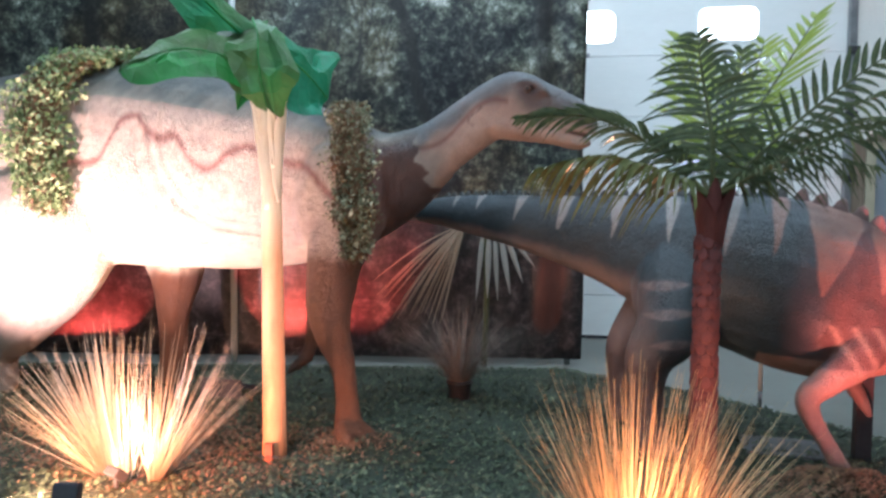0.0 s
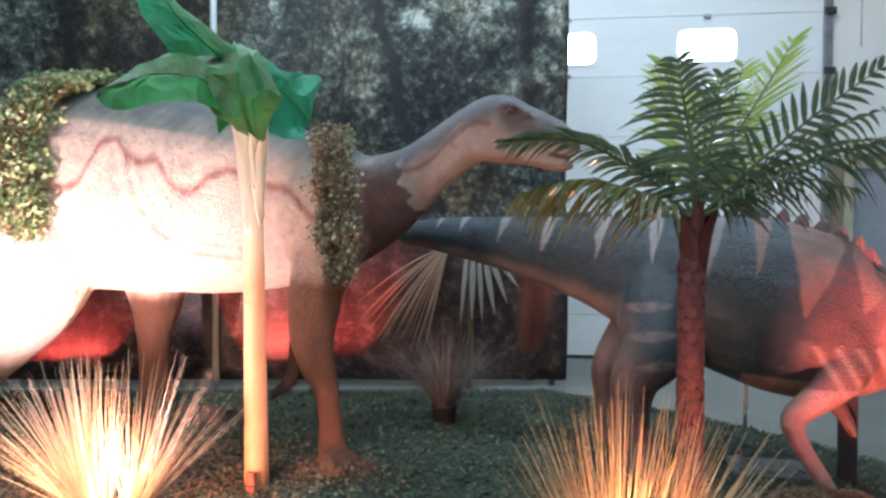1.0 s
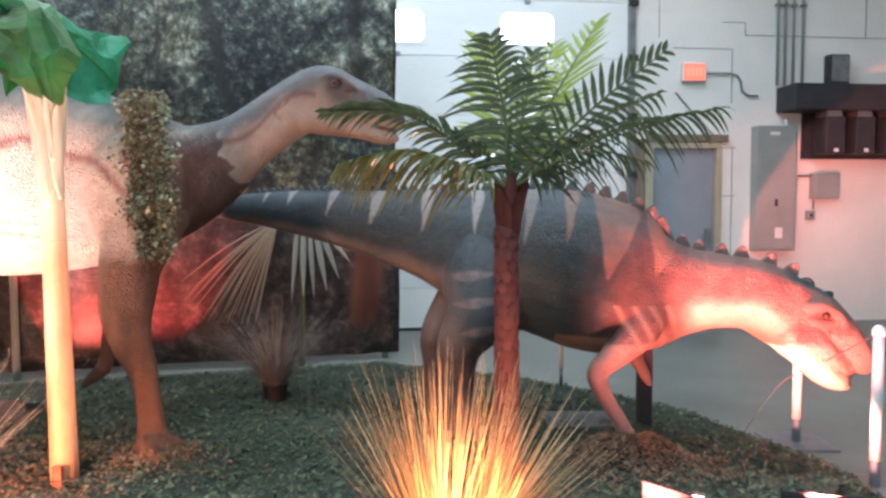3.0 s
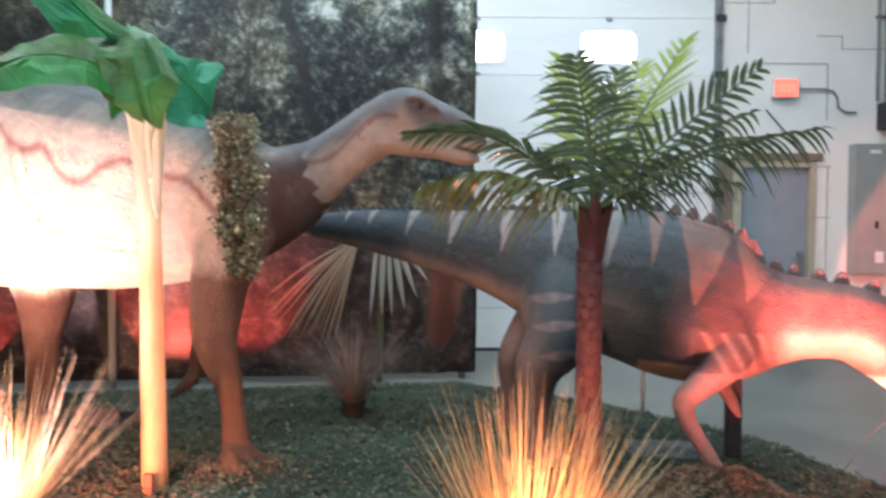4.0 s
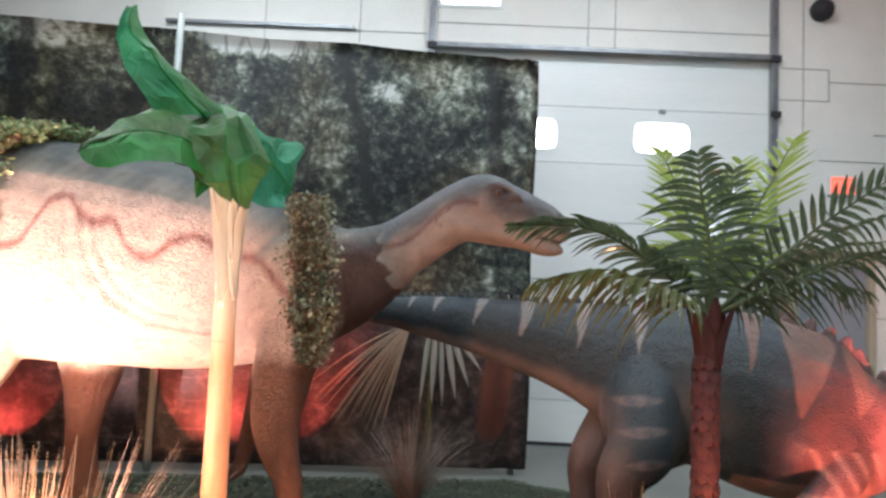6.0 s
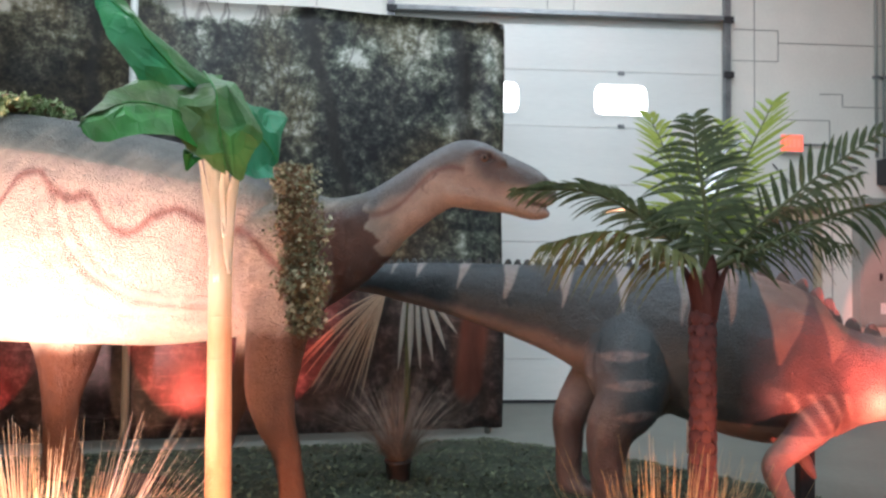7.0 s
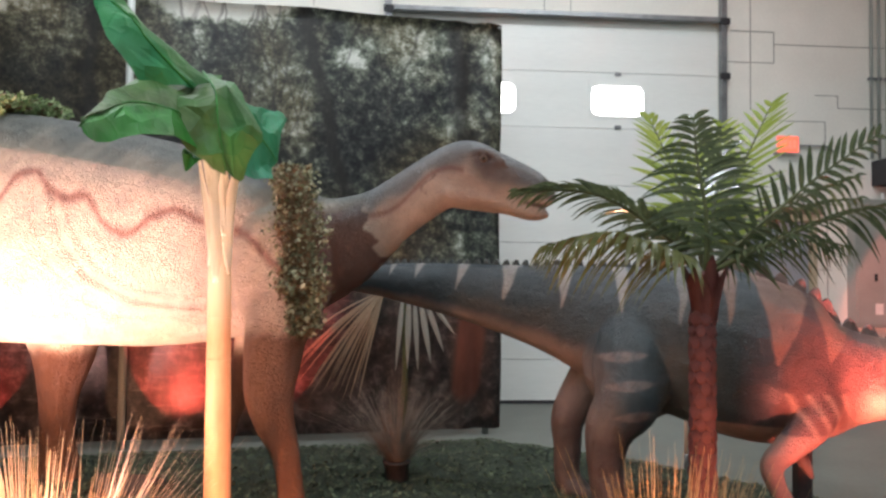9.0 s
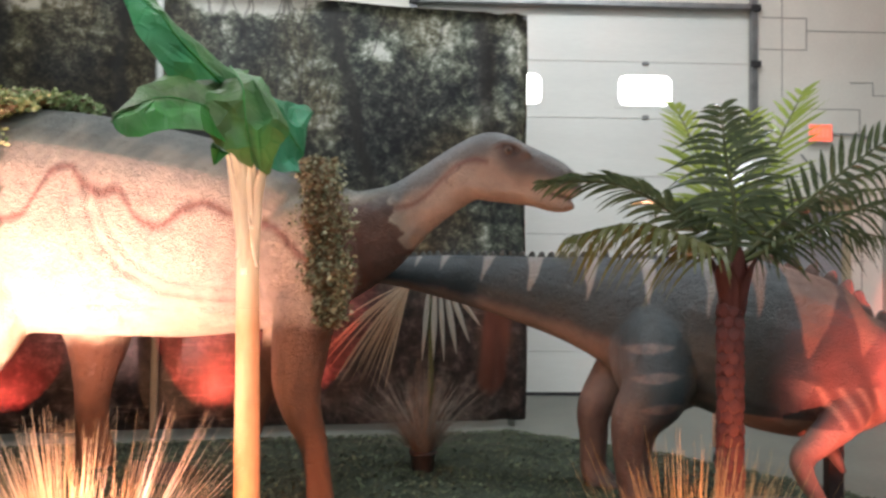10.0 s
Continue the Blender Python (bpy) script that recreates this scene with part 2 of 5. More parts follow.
M_CLOTH = cloth_leaf_material()


def banner_material():
    """A printed forest: trunks and limbs, leaf clumps, bright sky between the crowns, brown soil."""
    m, nt, b = nodes_of("forest_print", 0.36)
    v = coords(nt)
    sep = nt.nodes.new("ShaderNodeSeparateXYZ")
    nt.links.new(v, sep.inputs[0])
    height = sep.outputs["Z"]

    def calc(kind, a, c=0.0, d=0.0, clamp=False):
        n = nt.nodes.new("ShaderNodeMath")
        n.operation, n.use_clamp = kind, clamp
        for i, q in enumerate((a, c, d)):
            if hasattr(q, "links"):
                nt.links.new(q, n.inputs[i])
            else:
                n.inputs[i].default_value = q
        return n.outputs[0]

    across = sep.outputs["X"]
    warp = calc("MULTIPLY_ADD", noise_of(nt, v, 3.0, 3.0), 0.5, -0.25)

    def spot(cx, cz, rx, rz):
        """A soft patch of the print."""
        dx = calc("MULTIPLY", calc("ADD", calc("SUBTRACT", across, cx), calc("MULTIPLY", warp, 0.7)), 1 / rx)
        dz = calc("MULTIPLY", calc("ADD", calc("SUBTRACT", height, cz), calc("MULTIPLY", warp, 0.5)), 1 / rz)
        return calc("SUBTRACT", 1.0, calc("ADD", calc("MULTIPLY", dx, dx), calc("MULTIPLY", dz, dz)), clamp=True)

    # how much light the crowns let through, patch by patch
    light = calc("MULTIPLY_ADD", noise_of(nt, coords(nt, (1, 1, 0.8)), 1.6, 3.0, 0.6), 0.46, -0.292)
    for cx, cz, rx, rz, gain in (
        (-2.45, 3.66, 0.75, 0.17, 0.50), (-4.2, 3.60, 0.60, 0.20, 0.26), (-1.38, 3.27, 0.22, 0.14, 0.36), (-2.0, 3.10, 0.50, 0.55, 0.11), (-1.80, 2.62, 0.16, 0.26, 0.16),
        (-0.9, 3.50, 0.55, 0.22, 0.14), (-0.12, 3.40, 0.16, 0.34, 0.20), (-0.48, 2.74, 0.34, 0.16, 0.15), (-2.95, 3.15, 0.30, 0.40, 0.06), (-3.6, 3.35, 0.35, 0.2, 0.10),
        (-0.95, 2.80, 0.50, 0.40, -0.08), (-1.25, 2.4, 0.3, 0.4, -0.07), (-2.4, 2.3, 0.7, 0.4, -0.08), (-3.8, 2.9, 0.7, 0.35, -0.08), (-5.6, 3.3, 0.9, 0.5, 0.12), (-0.75, 3.2, 0.25, 0.2, 0.08),
    ):
        light = calc("MULTIPLY_ADD", spot(cx, cz, rx, rz), gain, light)
    leaves = noise_of(nt, v, 9.0, 9.0, 0.80)
    specks = noise_of(nt, coords(nt, (1.0, 1, 1.3)), 30.0, 3.0, 0.7)
    tone = calc("ADD", calc("MULTIPLY_ADD", specks, 0.26, -0.13), calc("ADD", calc("MULTIPLY_ADD", leaves, 1.45, -0.225), light))
    base = ramp(nt, tone, [(0.26, (0.012, 0.014, 0.020)), (0.40, (0.045, 0.052, 0.052)), (0.50, (0.12, 0.14, 0.115)), (0.60, (0.30, 0.34, 0.27)), (0.74, (0.85, 0.88, 0.84))])
    # browner foliage in places
    brown = ramp(nt, tone, [(0.26, (0.015, 0.012, 0.008)), (0.44, (0.075, 0.060, 0.034)), (0.57, (0.21, 0.18, 0.10)), (0.76, (0.62, 0.60, 0.50))])
    base = mixed(nt, calc("MULTIPLY", ramp(nt, noise_of(nt, v, 0.9, 2.0), [(0.46, (0, 0, 0)), (0.60, (1, 1, 1))]), 0.75), base, brown)
    base = mixed(nt, calc("MULTIPLY", spot(-3.15, 3.2, 0.5, 0.6), 0.8), base, brown)
    # trunks and limbs: middle at 2.5 m, slope, half width, lowest and highest point, strength
    wob = calc("MULTIPLY_ADD", noise_of(nt, coords(nt, (0.4, 1, 1)), 1.1, 2.0), 0.30, -0.15)
    fine = calc("MULTIPLY_ADD", noise_of(nt, v, 4.0, 4.0, 0.6), 0.075, -0.0375)
    bark = mixed(nt, noise_of(nt, coords(nt, (5, 1, 0.8)), 5.0, 5.0, 0.7), (0.008, 0.008, 0.010), (0.060, 0.056, 0.055))
    for foot, slope, half, lo, hi, strength in (
        (-1.48, -0.23, 0.085, 1.4, 4.2, 0.85), (-0.34, -0.10, 0.11, 1.8, 4.2, 0.75), (-4.40, 0.02, 0.13, 0.6, 4.2, 0.8), (-3.42, -0.05, 0.07, 1.0, 4.2, 0.7), (-5.3, 0.05, 0.16, 0.6, 4.2, 0.8), (-6.2, -0.04, 0.12, 0.6, 4.2, 0.8),
        (-2.26, 0.10, 0.022, 1.6, 4.0, 0.9), (-2.10, 0.30, 0.016, 2.2, 4.0, 0.9), (-2.30, -0.42, 0.015, 2.4, 4.0, 0.9), (-1.98, -0.12, 0.020, 1.8, 4.0, 0.9), (-1.86, 0.22, 0.013, 2.3, 4.0, 0.9), (-2.50, 0.06, 0.018, 2.0, 4.0, 0.8),
        (-2.40, 0.20, 0.012, 2.4, 4.0, 0.9), (-2.05, 0.08, 0.014, 2.0, 4.0, 0.9), (-1.75, -0.30, 0.012, 2.4, 4.0, 0.9), (-2.18, -0.20, 0.010, 2.6, 4.0, 0.9), (-1.66, 0.35, 0.012, 2.5, 4.0, 0.9), (-2.62, -0.30, 0.013, 2.5, 4.0, 0.8), (-2.15, 0.62, 0.011, 2.6, 4.0, 0.8), (-1.95, -0.55, 0.011, 2.6, 4.0, 0.8), (-1.10, 0.30, 0.020, 2.5, 4.0, 0.8), (-0.92, -0.25, 0.015, 2.4, 4.0, 0.7), (-2.80, 0.15, 0.03, 1.8, 4.0, 0.6), (-0.62, 0.45, 0.018, 2.6, 4.0, 0.8),
    ):
        centre = calc("ADD", calc("MULTIPLY_ADD", calc("SUBTRACT", height, 2.5), slope, foot), calc("ADD", wob, fine))
        dist = calc("ABSOLUTE", calc("SUBTRACT", across, centre))
        mask = calc("MULTIPLY", calc("SUBTRACT", half, dist), 1.5 / half, clamp=True)
        mask = calc("MULTIPLY", mask, calc("MULTIPLY", calc("SUBTRACT", height, lo), 3.0, clamp=True))
        base = mixed(nt, calc("MULTIPLY", mask, strength if half > 0.05 else strength * 0.62), base, bark)
    # dark forest floor with a few pale twigs
    low = ramp(nt, calc("MULTIPLY", calc("ADD", height, warp), 0.5), [(0.50, (1, 1, 1)), (0.78, (0, 0, 0))])
    soil = ramp(nt, noise_of(nt, v, 7.0, 8.0, 0.75), [(0.38, (0.020, 0.017, 0.018)), (0.52, (0.060, 0.048, 0.046)), (0.66, (0.19, 0.15, 0.14)), (0.80, (0.40, 0.34, 0.30))])
    base = mixed(nt, low, base, soil)
    twig = ramp(nt, noise_of(nt, coords(nt, (0.5, 1, 7.0)), 2.6, 5.0, 0.6), [(0.605, (0, 0, 0)), (0.63, (1, 1, 1)), (0.655, (0, 0, 0))])
    base = mixed(nt, calc("MULTIPLY", calc("MULTIPLY", low, twig), 0.45), base, (0.30, 0.25, 0.23))
    # brown rounded stump
    dx = calc("ABSOLUTE", calc("SUBTRACT", across, calc("MULTIPLY_ADD", height, 0.10, -0.36)))
    stump = calc("MULTIPLY", calc("SUBTRACT", 0.15, dx), 20.0, clamp=True)
    stump = calc("MULTIPLY", stump, calc("MULTIPLY", calc("SUBTRACT", height, calc("MULTIPLY_ADD", calc("MULTIPLY", dx, dx), 6.0, 0.26)), 12.0, clamp=True))
    stump = calc("MULTIPLY", stump, calc("MULTIPLY", calc("SUBTRACT", 1.35, height), 5.0, clamp=True))
    base = mixed(nt, stump, base, mixed(nt, noise_of(nt, coords(nt, (2, 1, 0.6)), 5.0), (0.085, 0.030, 0.022), (0.24, 0.095, 0.07)))
    nt.links.new(base, b.inputs["Base Color"])
    bumped(nt, b, noise_of(nt, coords(nt, (3.0, 1, 0.5)), 2.2, 3.0), 0.12, 0.05)
    return m


M_BANNER = banner_material()

# ---- mesh helpers ----


def mesh_of(name, bm, material, smooth=False):
    me = bpy.data.meshes.new(name)
    bm.normal_update()
    bm.to_mesh(me)
    bm.free()
    me.materials.append(material)
    if smooth:
        me.polygons.foreach_set("use_smooth", [True] * len(me.polygons))
    return me


def part(name, bm, material, parent=None, label="", smooth=False):
    ob = new(name, mesh_of(name, bm, material, smooth))
    if parent:
        ob.parent = parent
    if label:
        ob["label"] = label
    return ob


def thing(name, at, label, category, group="", kind=""):
    e = new(name)
    e.location = at
    bpy.context.view_layer.update()
    return tagged(e, label, category, group, kind)


def box(bm, x0, x1, y0, y1, z0, z1, bevel=0.0):
    r = bmesh.ops.create_cube(bm, size=1, matrix=Matrix.LocRotScale(((x0 + x1) / 2, (y0 + y1) / 2, (z0 + z1) / 2), None, (abs(x1 - x0), abs(y1 - y0), abs(z1 - z0))))
    if bevel:
        edges = list({e for v in r["verts"] for e in v.link_edges})
        bmesh.ops.bevel(bm, geom=edges, offset=bevel, segments=2, affect="EDGES", profile=0.6)
    return bm


def boxed(x0, x1, y0, y1, z0, z1, bevel=0.0):
    return box(bmesh.new(), x0, x1, y0, y1, z0, z1, bevel)


def child_box(name, parent, material, x0, x1, y0, y1, z0, z1, bevel=0.0, label=""):
    """A box part whose numbers are in the world; its thing stands at parent's place."""
    p = parent.matrix_world.translation
    return part(name, boxed(x0 - p.x, x1 - p.x, y0 - p.y, y1 - p.y, z0 - p.z, z1 - p.z, bevel), material, parent, label)


def tube(bm, pts, radii, seg=8, flat=1.0):
    """A round tube along points; flat squeezes it along y (along x where it runs along y)."""
    pts = [Vector(p) for p in pts]
    run = (pts[-1] - pts[0]).normalized()
    ref = Vector((1, 0, 0)) if abs(run.y) > 0.8 else Vector((0, 1, 0))
    rings = []
    for i, p in enumerate(pts):
        t = (pts[min(i + 1, len(pts) - 1)] - pts[max(i - 1, 0)]).normalized()
        side = (ref - t * t.dot(ref)).normalized()
        up = side.cross(t).normalized()
        r = radii[i] if hasattr(radii, "__len__") else radii
        rings.append([bm.verts.new(p + side * (math.cos(a) * r * flat) + up * (math.sin(a) * r)) for a in (2 * math.pi * k / seg for k in range(seg))])
    for a, b in zip(rings, rings[1:]):
        for k in range(seg):
            bm.faces.new((a[k], a[(k + 1) % seg], b[(k + 1) % seg], b[k]))
    bm.faces.new(list(reversed(rings[0])))
    bm.faces.new(rings[-1])
    return bm


def spline(pts, steps):
    """Points along a smooth curve through rows of numbers."""
    p = np.array(pts, float)
    p = np.vstack([2 * p[0] - p[1], p, 2 * p[-1] - p[-2]])
    out = []
    for i in range(1, len(p) - 2):
        for s in range(steps):
            t = s / steps
            out.append(0.5 * (2 * p[i] + (p[i + 1] - p[i - 1]) * t + (2 * p[i - 1] - 5 * p[i] + 4 * p[i + 1] - p[i + 2]) * t * t + (3 * p[i] - p[i - 1] - 3 * p[i + 1] + p[i + 2]) * t ** 3))
    out.append(p[-2])
    return np.array(out)


def limb(bm, rows, flat=1.0, steps=4, seg=20):
    """A soft limb through rows of x, y, z, radius, with rounded ends."""
    q = spline(rows, steps)
    a, b = q[0], q[-1]
    da, db = a[:3] - q[1][:3], b[:3] - q[-2][:3]
    da, db = da / np.linalg.norm(da), db / np.linalg.norm(db)
    head = [np.r_[a[:3] + da * a[3] * k * 0.8, a[3] * math.sqrt(1 - k * k)] for k in (0.95, 0.7, 0.4)]
    tail = [np.r_[b[:3] + db * b[3] * k * 0.8, b[3] * math.sqrt(1 - k * k)] for k in (0.4, 0.7, 0.95)]
    q = np.vstack([head, q, tail])
    return tube(bm, q[:, :3], list(np.maximum(q[:, 3], 0.004)), seg, flat)


def remeshed(bm, voxel, smooth_steps):
    """One closed skin round overlapping bodies, smoothed."""
    me = bpy.data.meshes.new("rough")
    bm.to_mesh(me)
    bm.free()
    ob = new("rough", me)
    r = ob.modifiers.new("remesh", "REMESH")
    r.mode, r.voxel_size = "VOXEL", voxel
    s = ob.modifiers.new("smooth", "SMOOTH")
    s.factor, s.iterations = 0.5, smooth_steps
    dg = bpy.context.evaluated_depsgraph_get()
    out = bpy.data.meshes.new_from_object(ob.evaluated_get(dg))
    bpy.data.objects.remove(ob)
    bpy.data.meshes.remove(me)
    return out


def painted(me, colours):
    layer = me.color_attributes.new("paint", "FLOAT_COLOR", "POINT")
    rgba = np.ones((len(me.vertices), 4), np.float32)
    rgba[:, :3] = colours
    layer.data.foreach_set("color", rgba.ravel())


def verts_of(me):
    v = np.empty(len(me.vertices) * 3, np.float32)
    me.vertices.foreach_get("co", v)
    return v.reshape(-1, 3).astype(float)


def smoothstep(a, b, x):
    t = np.clip((x - a) / (b - a), 0, 1)
    return t * t * (3 - 2 * t)


def blend(c, w, colour):
    return c * (1 - w[:, None]) + np.array(colour) * w[:, None]


def wavy(x, z, seed):
    """A cheap uneven field for paint edges."""
    return np.sin(x * 23 + seed) * 0.5 + np.sin(z * 31 + x * 9 + seed * 2) * 0.3 + np.sin(x * 61 - z * 47 + seed * 3) * 0.2


def blades(bm, base, count, rng, spread, height, lean, width, droop, segs=4, angle=(0, 2 * math.pi), least=0.0):
    """Grass blades that rise from round base and bend outwards."""
    for _ in range(count):
        a = rng.uniform(*angle)
        r0 = spread * math.sqrt(rng.random())
        start = Vector((base[0] + r0 * math.cos(a), base[1] + r0 * math.sin(a), base[2]))
        out = Vector((math.cos(a + rng.uniform(-0.5, 0.5)), math.sin(a + rng.uniform(-0.5, 0.5)), 0))
        h, tilt, w = height * rng.uniform(0.55, 1.08), lean * (least + (1 - least) * rng.random() ** 0.7), width * rng.uniform(0.6, 1.3)
        side = Vector((-out.y, out.x, 0)) * w
        left, right = [], []
        for k in range(segs + 1):
            t = k / segs
            p = start + out * (h * (math.sin(tilt) * t + droop * tilt * t * t * 0.6)) + Vector((0, 0, h * (math.cos(tilt) * t - droop * tilt * t * t * 0.45)))
            ww = 1 - 0.85 * t
            left.append(bm.verts.new(p - side * ww))
            right.append(bm.verts.new(p + side * ww))
        for k in range(segs):
            bm.faces.new((left[k], right[k], right[k + 1], left[k + 1]))
    return bm


# ---- hall ----
# the back wall stands at a slight angle; along it runs u, from its origin near the overhead door's right window
WALL_TURN = math.atan(0.14)
WALL = Matrix.Translation((1.3, 7.3, 0)) @ Matrix.Rotation(WALL_TURN, 4, "Z")


def wall_thing(name, u, z, label, category, group="", kind=""):
    """A thing on the back wall: its parts are built along u, with y from the wall's face and z from its foot."""
    e = thing(name, (0, 0, 0), label, category, group, kind)
    e.matrix_world = WALL @ Matrix.Translation((u, 0, z))
    bpy.context.view_layer.update()
    return e


def plate_with_hole(x0, x1, z0, z1, hx0, hx1, hz0, hz1, y0, y1):
    bm = bmesh.new()
    box(bm, x0, hx0, y0, y1, z0, z1)
    box(bm, hx1, x1, y0, y1, z0, z1)
    if hz1 < z1:
        box(bm, hx0, hx1, y0, y1, hz1, z1)
    if hz0 > z0:
        box(bm, hx0, hx1, y0, y1, z0, hz0)
    return bm


floor = tagged(part("floor", boxed(-9.6, 9.6, -7, 8.9, -0.2, 0), M_FLOOR), "smooth grey concrete hall floor", "floor", kind="structure")
bm = bmesh.new()
box(bm, -10.6, -2.40, 0, 0.25, 0, 6)
box(bm, -2.40, 1.315, 0, 0.25, 4.30, 6)
box(bm, 1.315, 1.56, 0, 0.25, 0, 6)
box(bm, 1.56, 2.40, 0, 0.25, 2.07, 6)
box(bm, 2.40, 8.2, 0, 0.25, 0, 6)
wall_north = tagged(part("wall_north", bm, M_WALL), "cream painted wall with seams and openings", "wall", kind="structure")
wall_north.matrix_world = WALL
tagged(part("wall_south", boxed(-9, 9, -7.25, -7, 0, 6), M_WALL), "cream painted wall", "wall", kind="structure")
tagged(part("wall_west", boxed(-9.25, -9, -7, 8.9, 0, 6), M_WALL), "cream painted wall", "wall", kind="structure")
tagged(part("wall_east", boxed(9, 9.25, -7, 8.9, 0, 6), M_WALL), "cream painted wall", "wall", kind="structure")
tagged(part("ceiling", boxed(-9.6, 9.6, -7, 8.9, 6.004, 6.2), M_CEIL), "pale painted hall ceiling", "ceiling", kind="structure")
# panel seams of the wall
SEAMS = (
    (1.94, 5.6, 4.060), (1.40, 1.936, 3.845), (1.42, 1.936, 4.200), (2.694, 6.0, 3.349), (2.424, 2.694, 3.490), (1.826, 2.536, 3.187),
    (-2.38, 1.30, 4.565), (-2.38, 1.30, 5.25), (-3.6, -2.5, 4.43), (-4.9, -3.25, 4.44), (2.42, 2.60, 2.06), (2.42, 2.60, 1.50),
)
for x0, x1, z in SEAMS:
    part("seam", boxed(x0, x1, -0.006, 0.002, z - 0.0045, z + 0.0045), M_SEAM, wall_north)
for x, z0, z1 in ((1.657, 3.30, 5.95), (1.936, 3.85, 4.20), (2.694, 3.349, 3.49), (2.54, 2.57, 3.187), (2.56, 0.1, 2.06), (-0.716, 4.33, 5.9), (-0.418, 4.33, 5.9), (-2.458, 4.33, 5.95), (-3.246, 4.3, 5.95), (-4.302, 4.3, 5.95), (4.2, 3.36, 5.9)):
    part("seam", boxed(x - 0.0045, x + 0.0045, -0.006, 0.002, z0, z1), M_SEAM, wall_north)

# sectional overhead door with two lit windows
gdoor = wall_thing("door_1", 0.0, 0, "closed white sectional overhead door with two lit windows", "garage door", kind="structure")
LEVELS = (0.0, 0.48, 1.125, 1.77, 2.415, 3.06, 3.69, 4.285)
for z0, z1 in zip(LEVELS, LEVELS[1:]):
    bm = bmesh.new()
    x0, x1, y0, y1 = -2.395, 1.31, 0.06, 0.11
    if z0 == 3.06:
        ws = (-1.32, 0.139)
        cuts = [x0, ws[0] - 0.325, ws[0] + 0.325, ws[1] - 0.325, ws[1] + 0.325, x1]
        for k in (0, 2, 4):
            box(bm, cuts[k], cuts[k + 1], y0, y1, z0 + 0.003, z1 - 0.003)
        for k in (1, 3):
            box(bm, cuts[k], cuts[k + 1], y0, y1, z0 + 0.003, 3.185)
            box(bm, cuts[k], cuts[k + 1], y0, y1, 3.565, z1 - 0.003)
    else:
        box(bm, x0, x1, y0, y1, z0 + 0.003, z1 - 0.003, 0.004)
        for k in range(1, 5):
            zz = z0 + (z1 - z0) * k / 5
            box(bm, x0, x1, 0.0578, 0.061, zz - 0.004, zz + 0.004)
    part("door_section", bm, M_GDOOR, gdoor)
part("bottom_seal", boxed(-2.395, 1.31, 0.048, 0.10, 0.0, 0.035), M_DARK, gdoor, "black rubber bottom seal")


def rounded_frame(bm, cx, cz, hw, hh, r, thick, y0, y1):
    """A square-cornered frame round a window with rounded corners."""
    def loop(w, h, rad, y):
        pts = []
        for qx, qz, a0 in ((1, 1, 0), (-1, 1, 90), (-1, -1, 180), (1, -1, 270)):
            for k in range(5):
                a = radians(a0 + 22.5 * k)
                pts.append(bm.verts.new((cx + qx * (w - rad) + rad * math.cos(a), y, cz + qz * (h - rad) + rad * math.sin(a))))
        return pts
    rings = [loop(hw, hh, r, y0), loop(hw + thick, hh + thick, 0.004, y0), loop(hw + thick, hh + thick, 0.004, y1), loop(hw, hh, r, y1)]
    for a, b in zip(rings, rings[1:] + rings[:1]):
        n = len(a)
        for k in range(n):
            bm.faces.new((a[k], b[k], b[(k + 1) % n], a[(k + 1) % n]))
    return bm


for wx in (-1.32, 0.139):
    win = part("window", rounded_frame(bmesh.new(), wx, 3.375, 0.300, 0.168, 0.09, 0.034, 0.054, 0.105), M_GDOOR, gdoor, "white rounded window frame")
    part("pane", boxed(wx - 0.325, wx + 0.325, 0.08, 0.09, 3.185, 3.565), M_WINDOW, win, "pane white with daylight")
    for hz in (3.075, 3.675):
        hinge = part("hinge", boxed(wx - 0.035, wx + 0.035, 0.038, 0.06, hz - 0.02, hz + 0.02, 0.004), M_STEEL, gdoor, "small grey steel hinge")
# tracks, top rail
for tx in (-2.43, 1.335):
    track = wall_thing("door_track", tx, 0, "galvanised vertical steel door track on the wall", "door track", "door tracks", "structure")
    bm = bmesh.new()
    box(bm, -0.028, 0.028, -0.05, -0.002, 0, 5.9, 0.004)
    box(bm, -0.05, -0.03, -0.075, -0.002, 0, 5.9)
    part("rail", bm, M_STEEL, track)
    for z in (0.5, 1.1, 1.75, 2.4, 3.05, 3.66, 4.28):
        part("bracket", boxed(-0.06, 0.05, -0.085, -0.052, z - 0.035, z + 0.035, 0.004), M_DARK, track, "dark bracket")
beam = wall_thing("door_top_rail", 0.0, 4.305, "grey steel rail over the overhead door", "rail", kind="structure")
part("rail", boxed(-2.40, 1.30, -0.07, -0.004, -0.03, 0.02, 0.004), M_STEEL, beam)
part("rail", boxed(-5.4, -3.3, -0.05, -0.004, 0.13, 0.165), M_STEEL, beam)
transom = wall_thing("window_1", -2.03, 4.92, "small daylit transom window over the door", "window", kind="structure")
part("window_frame", rounded_frame(bmesh.new(), 0, 0, 0.32, 0.14, 0.03, 0.04, -0.015, -0.003), M_GDOOR, transom)
part("pane", boxed(-0.33, 0.33, -0.008, -0.004, -0.15, 0.15), M_WINDOW, transom, "pane white with daylight")

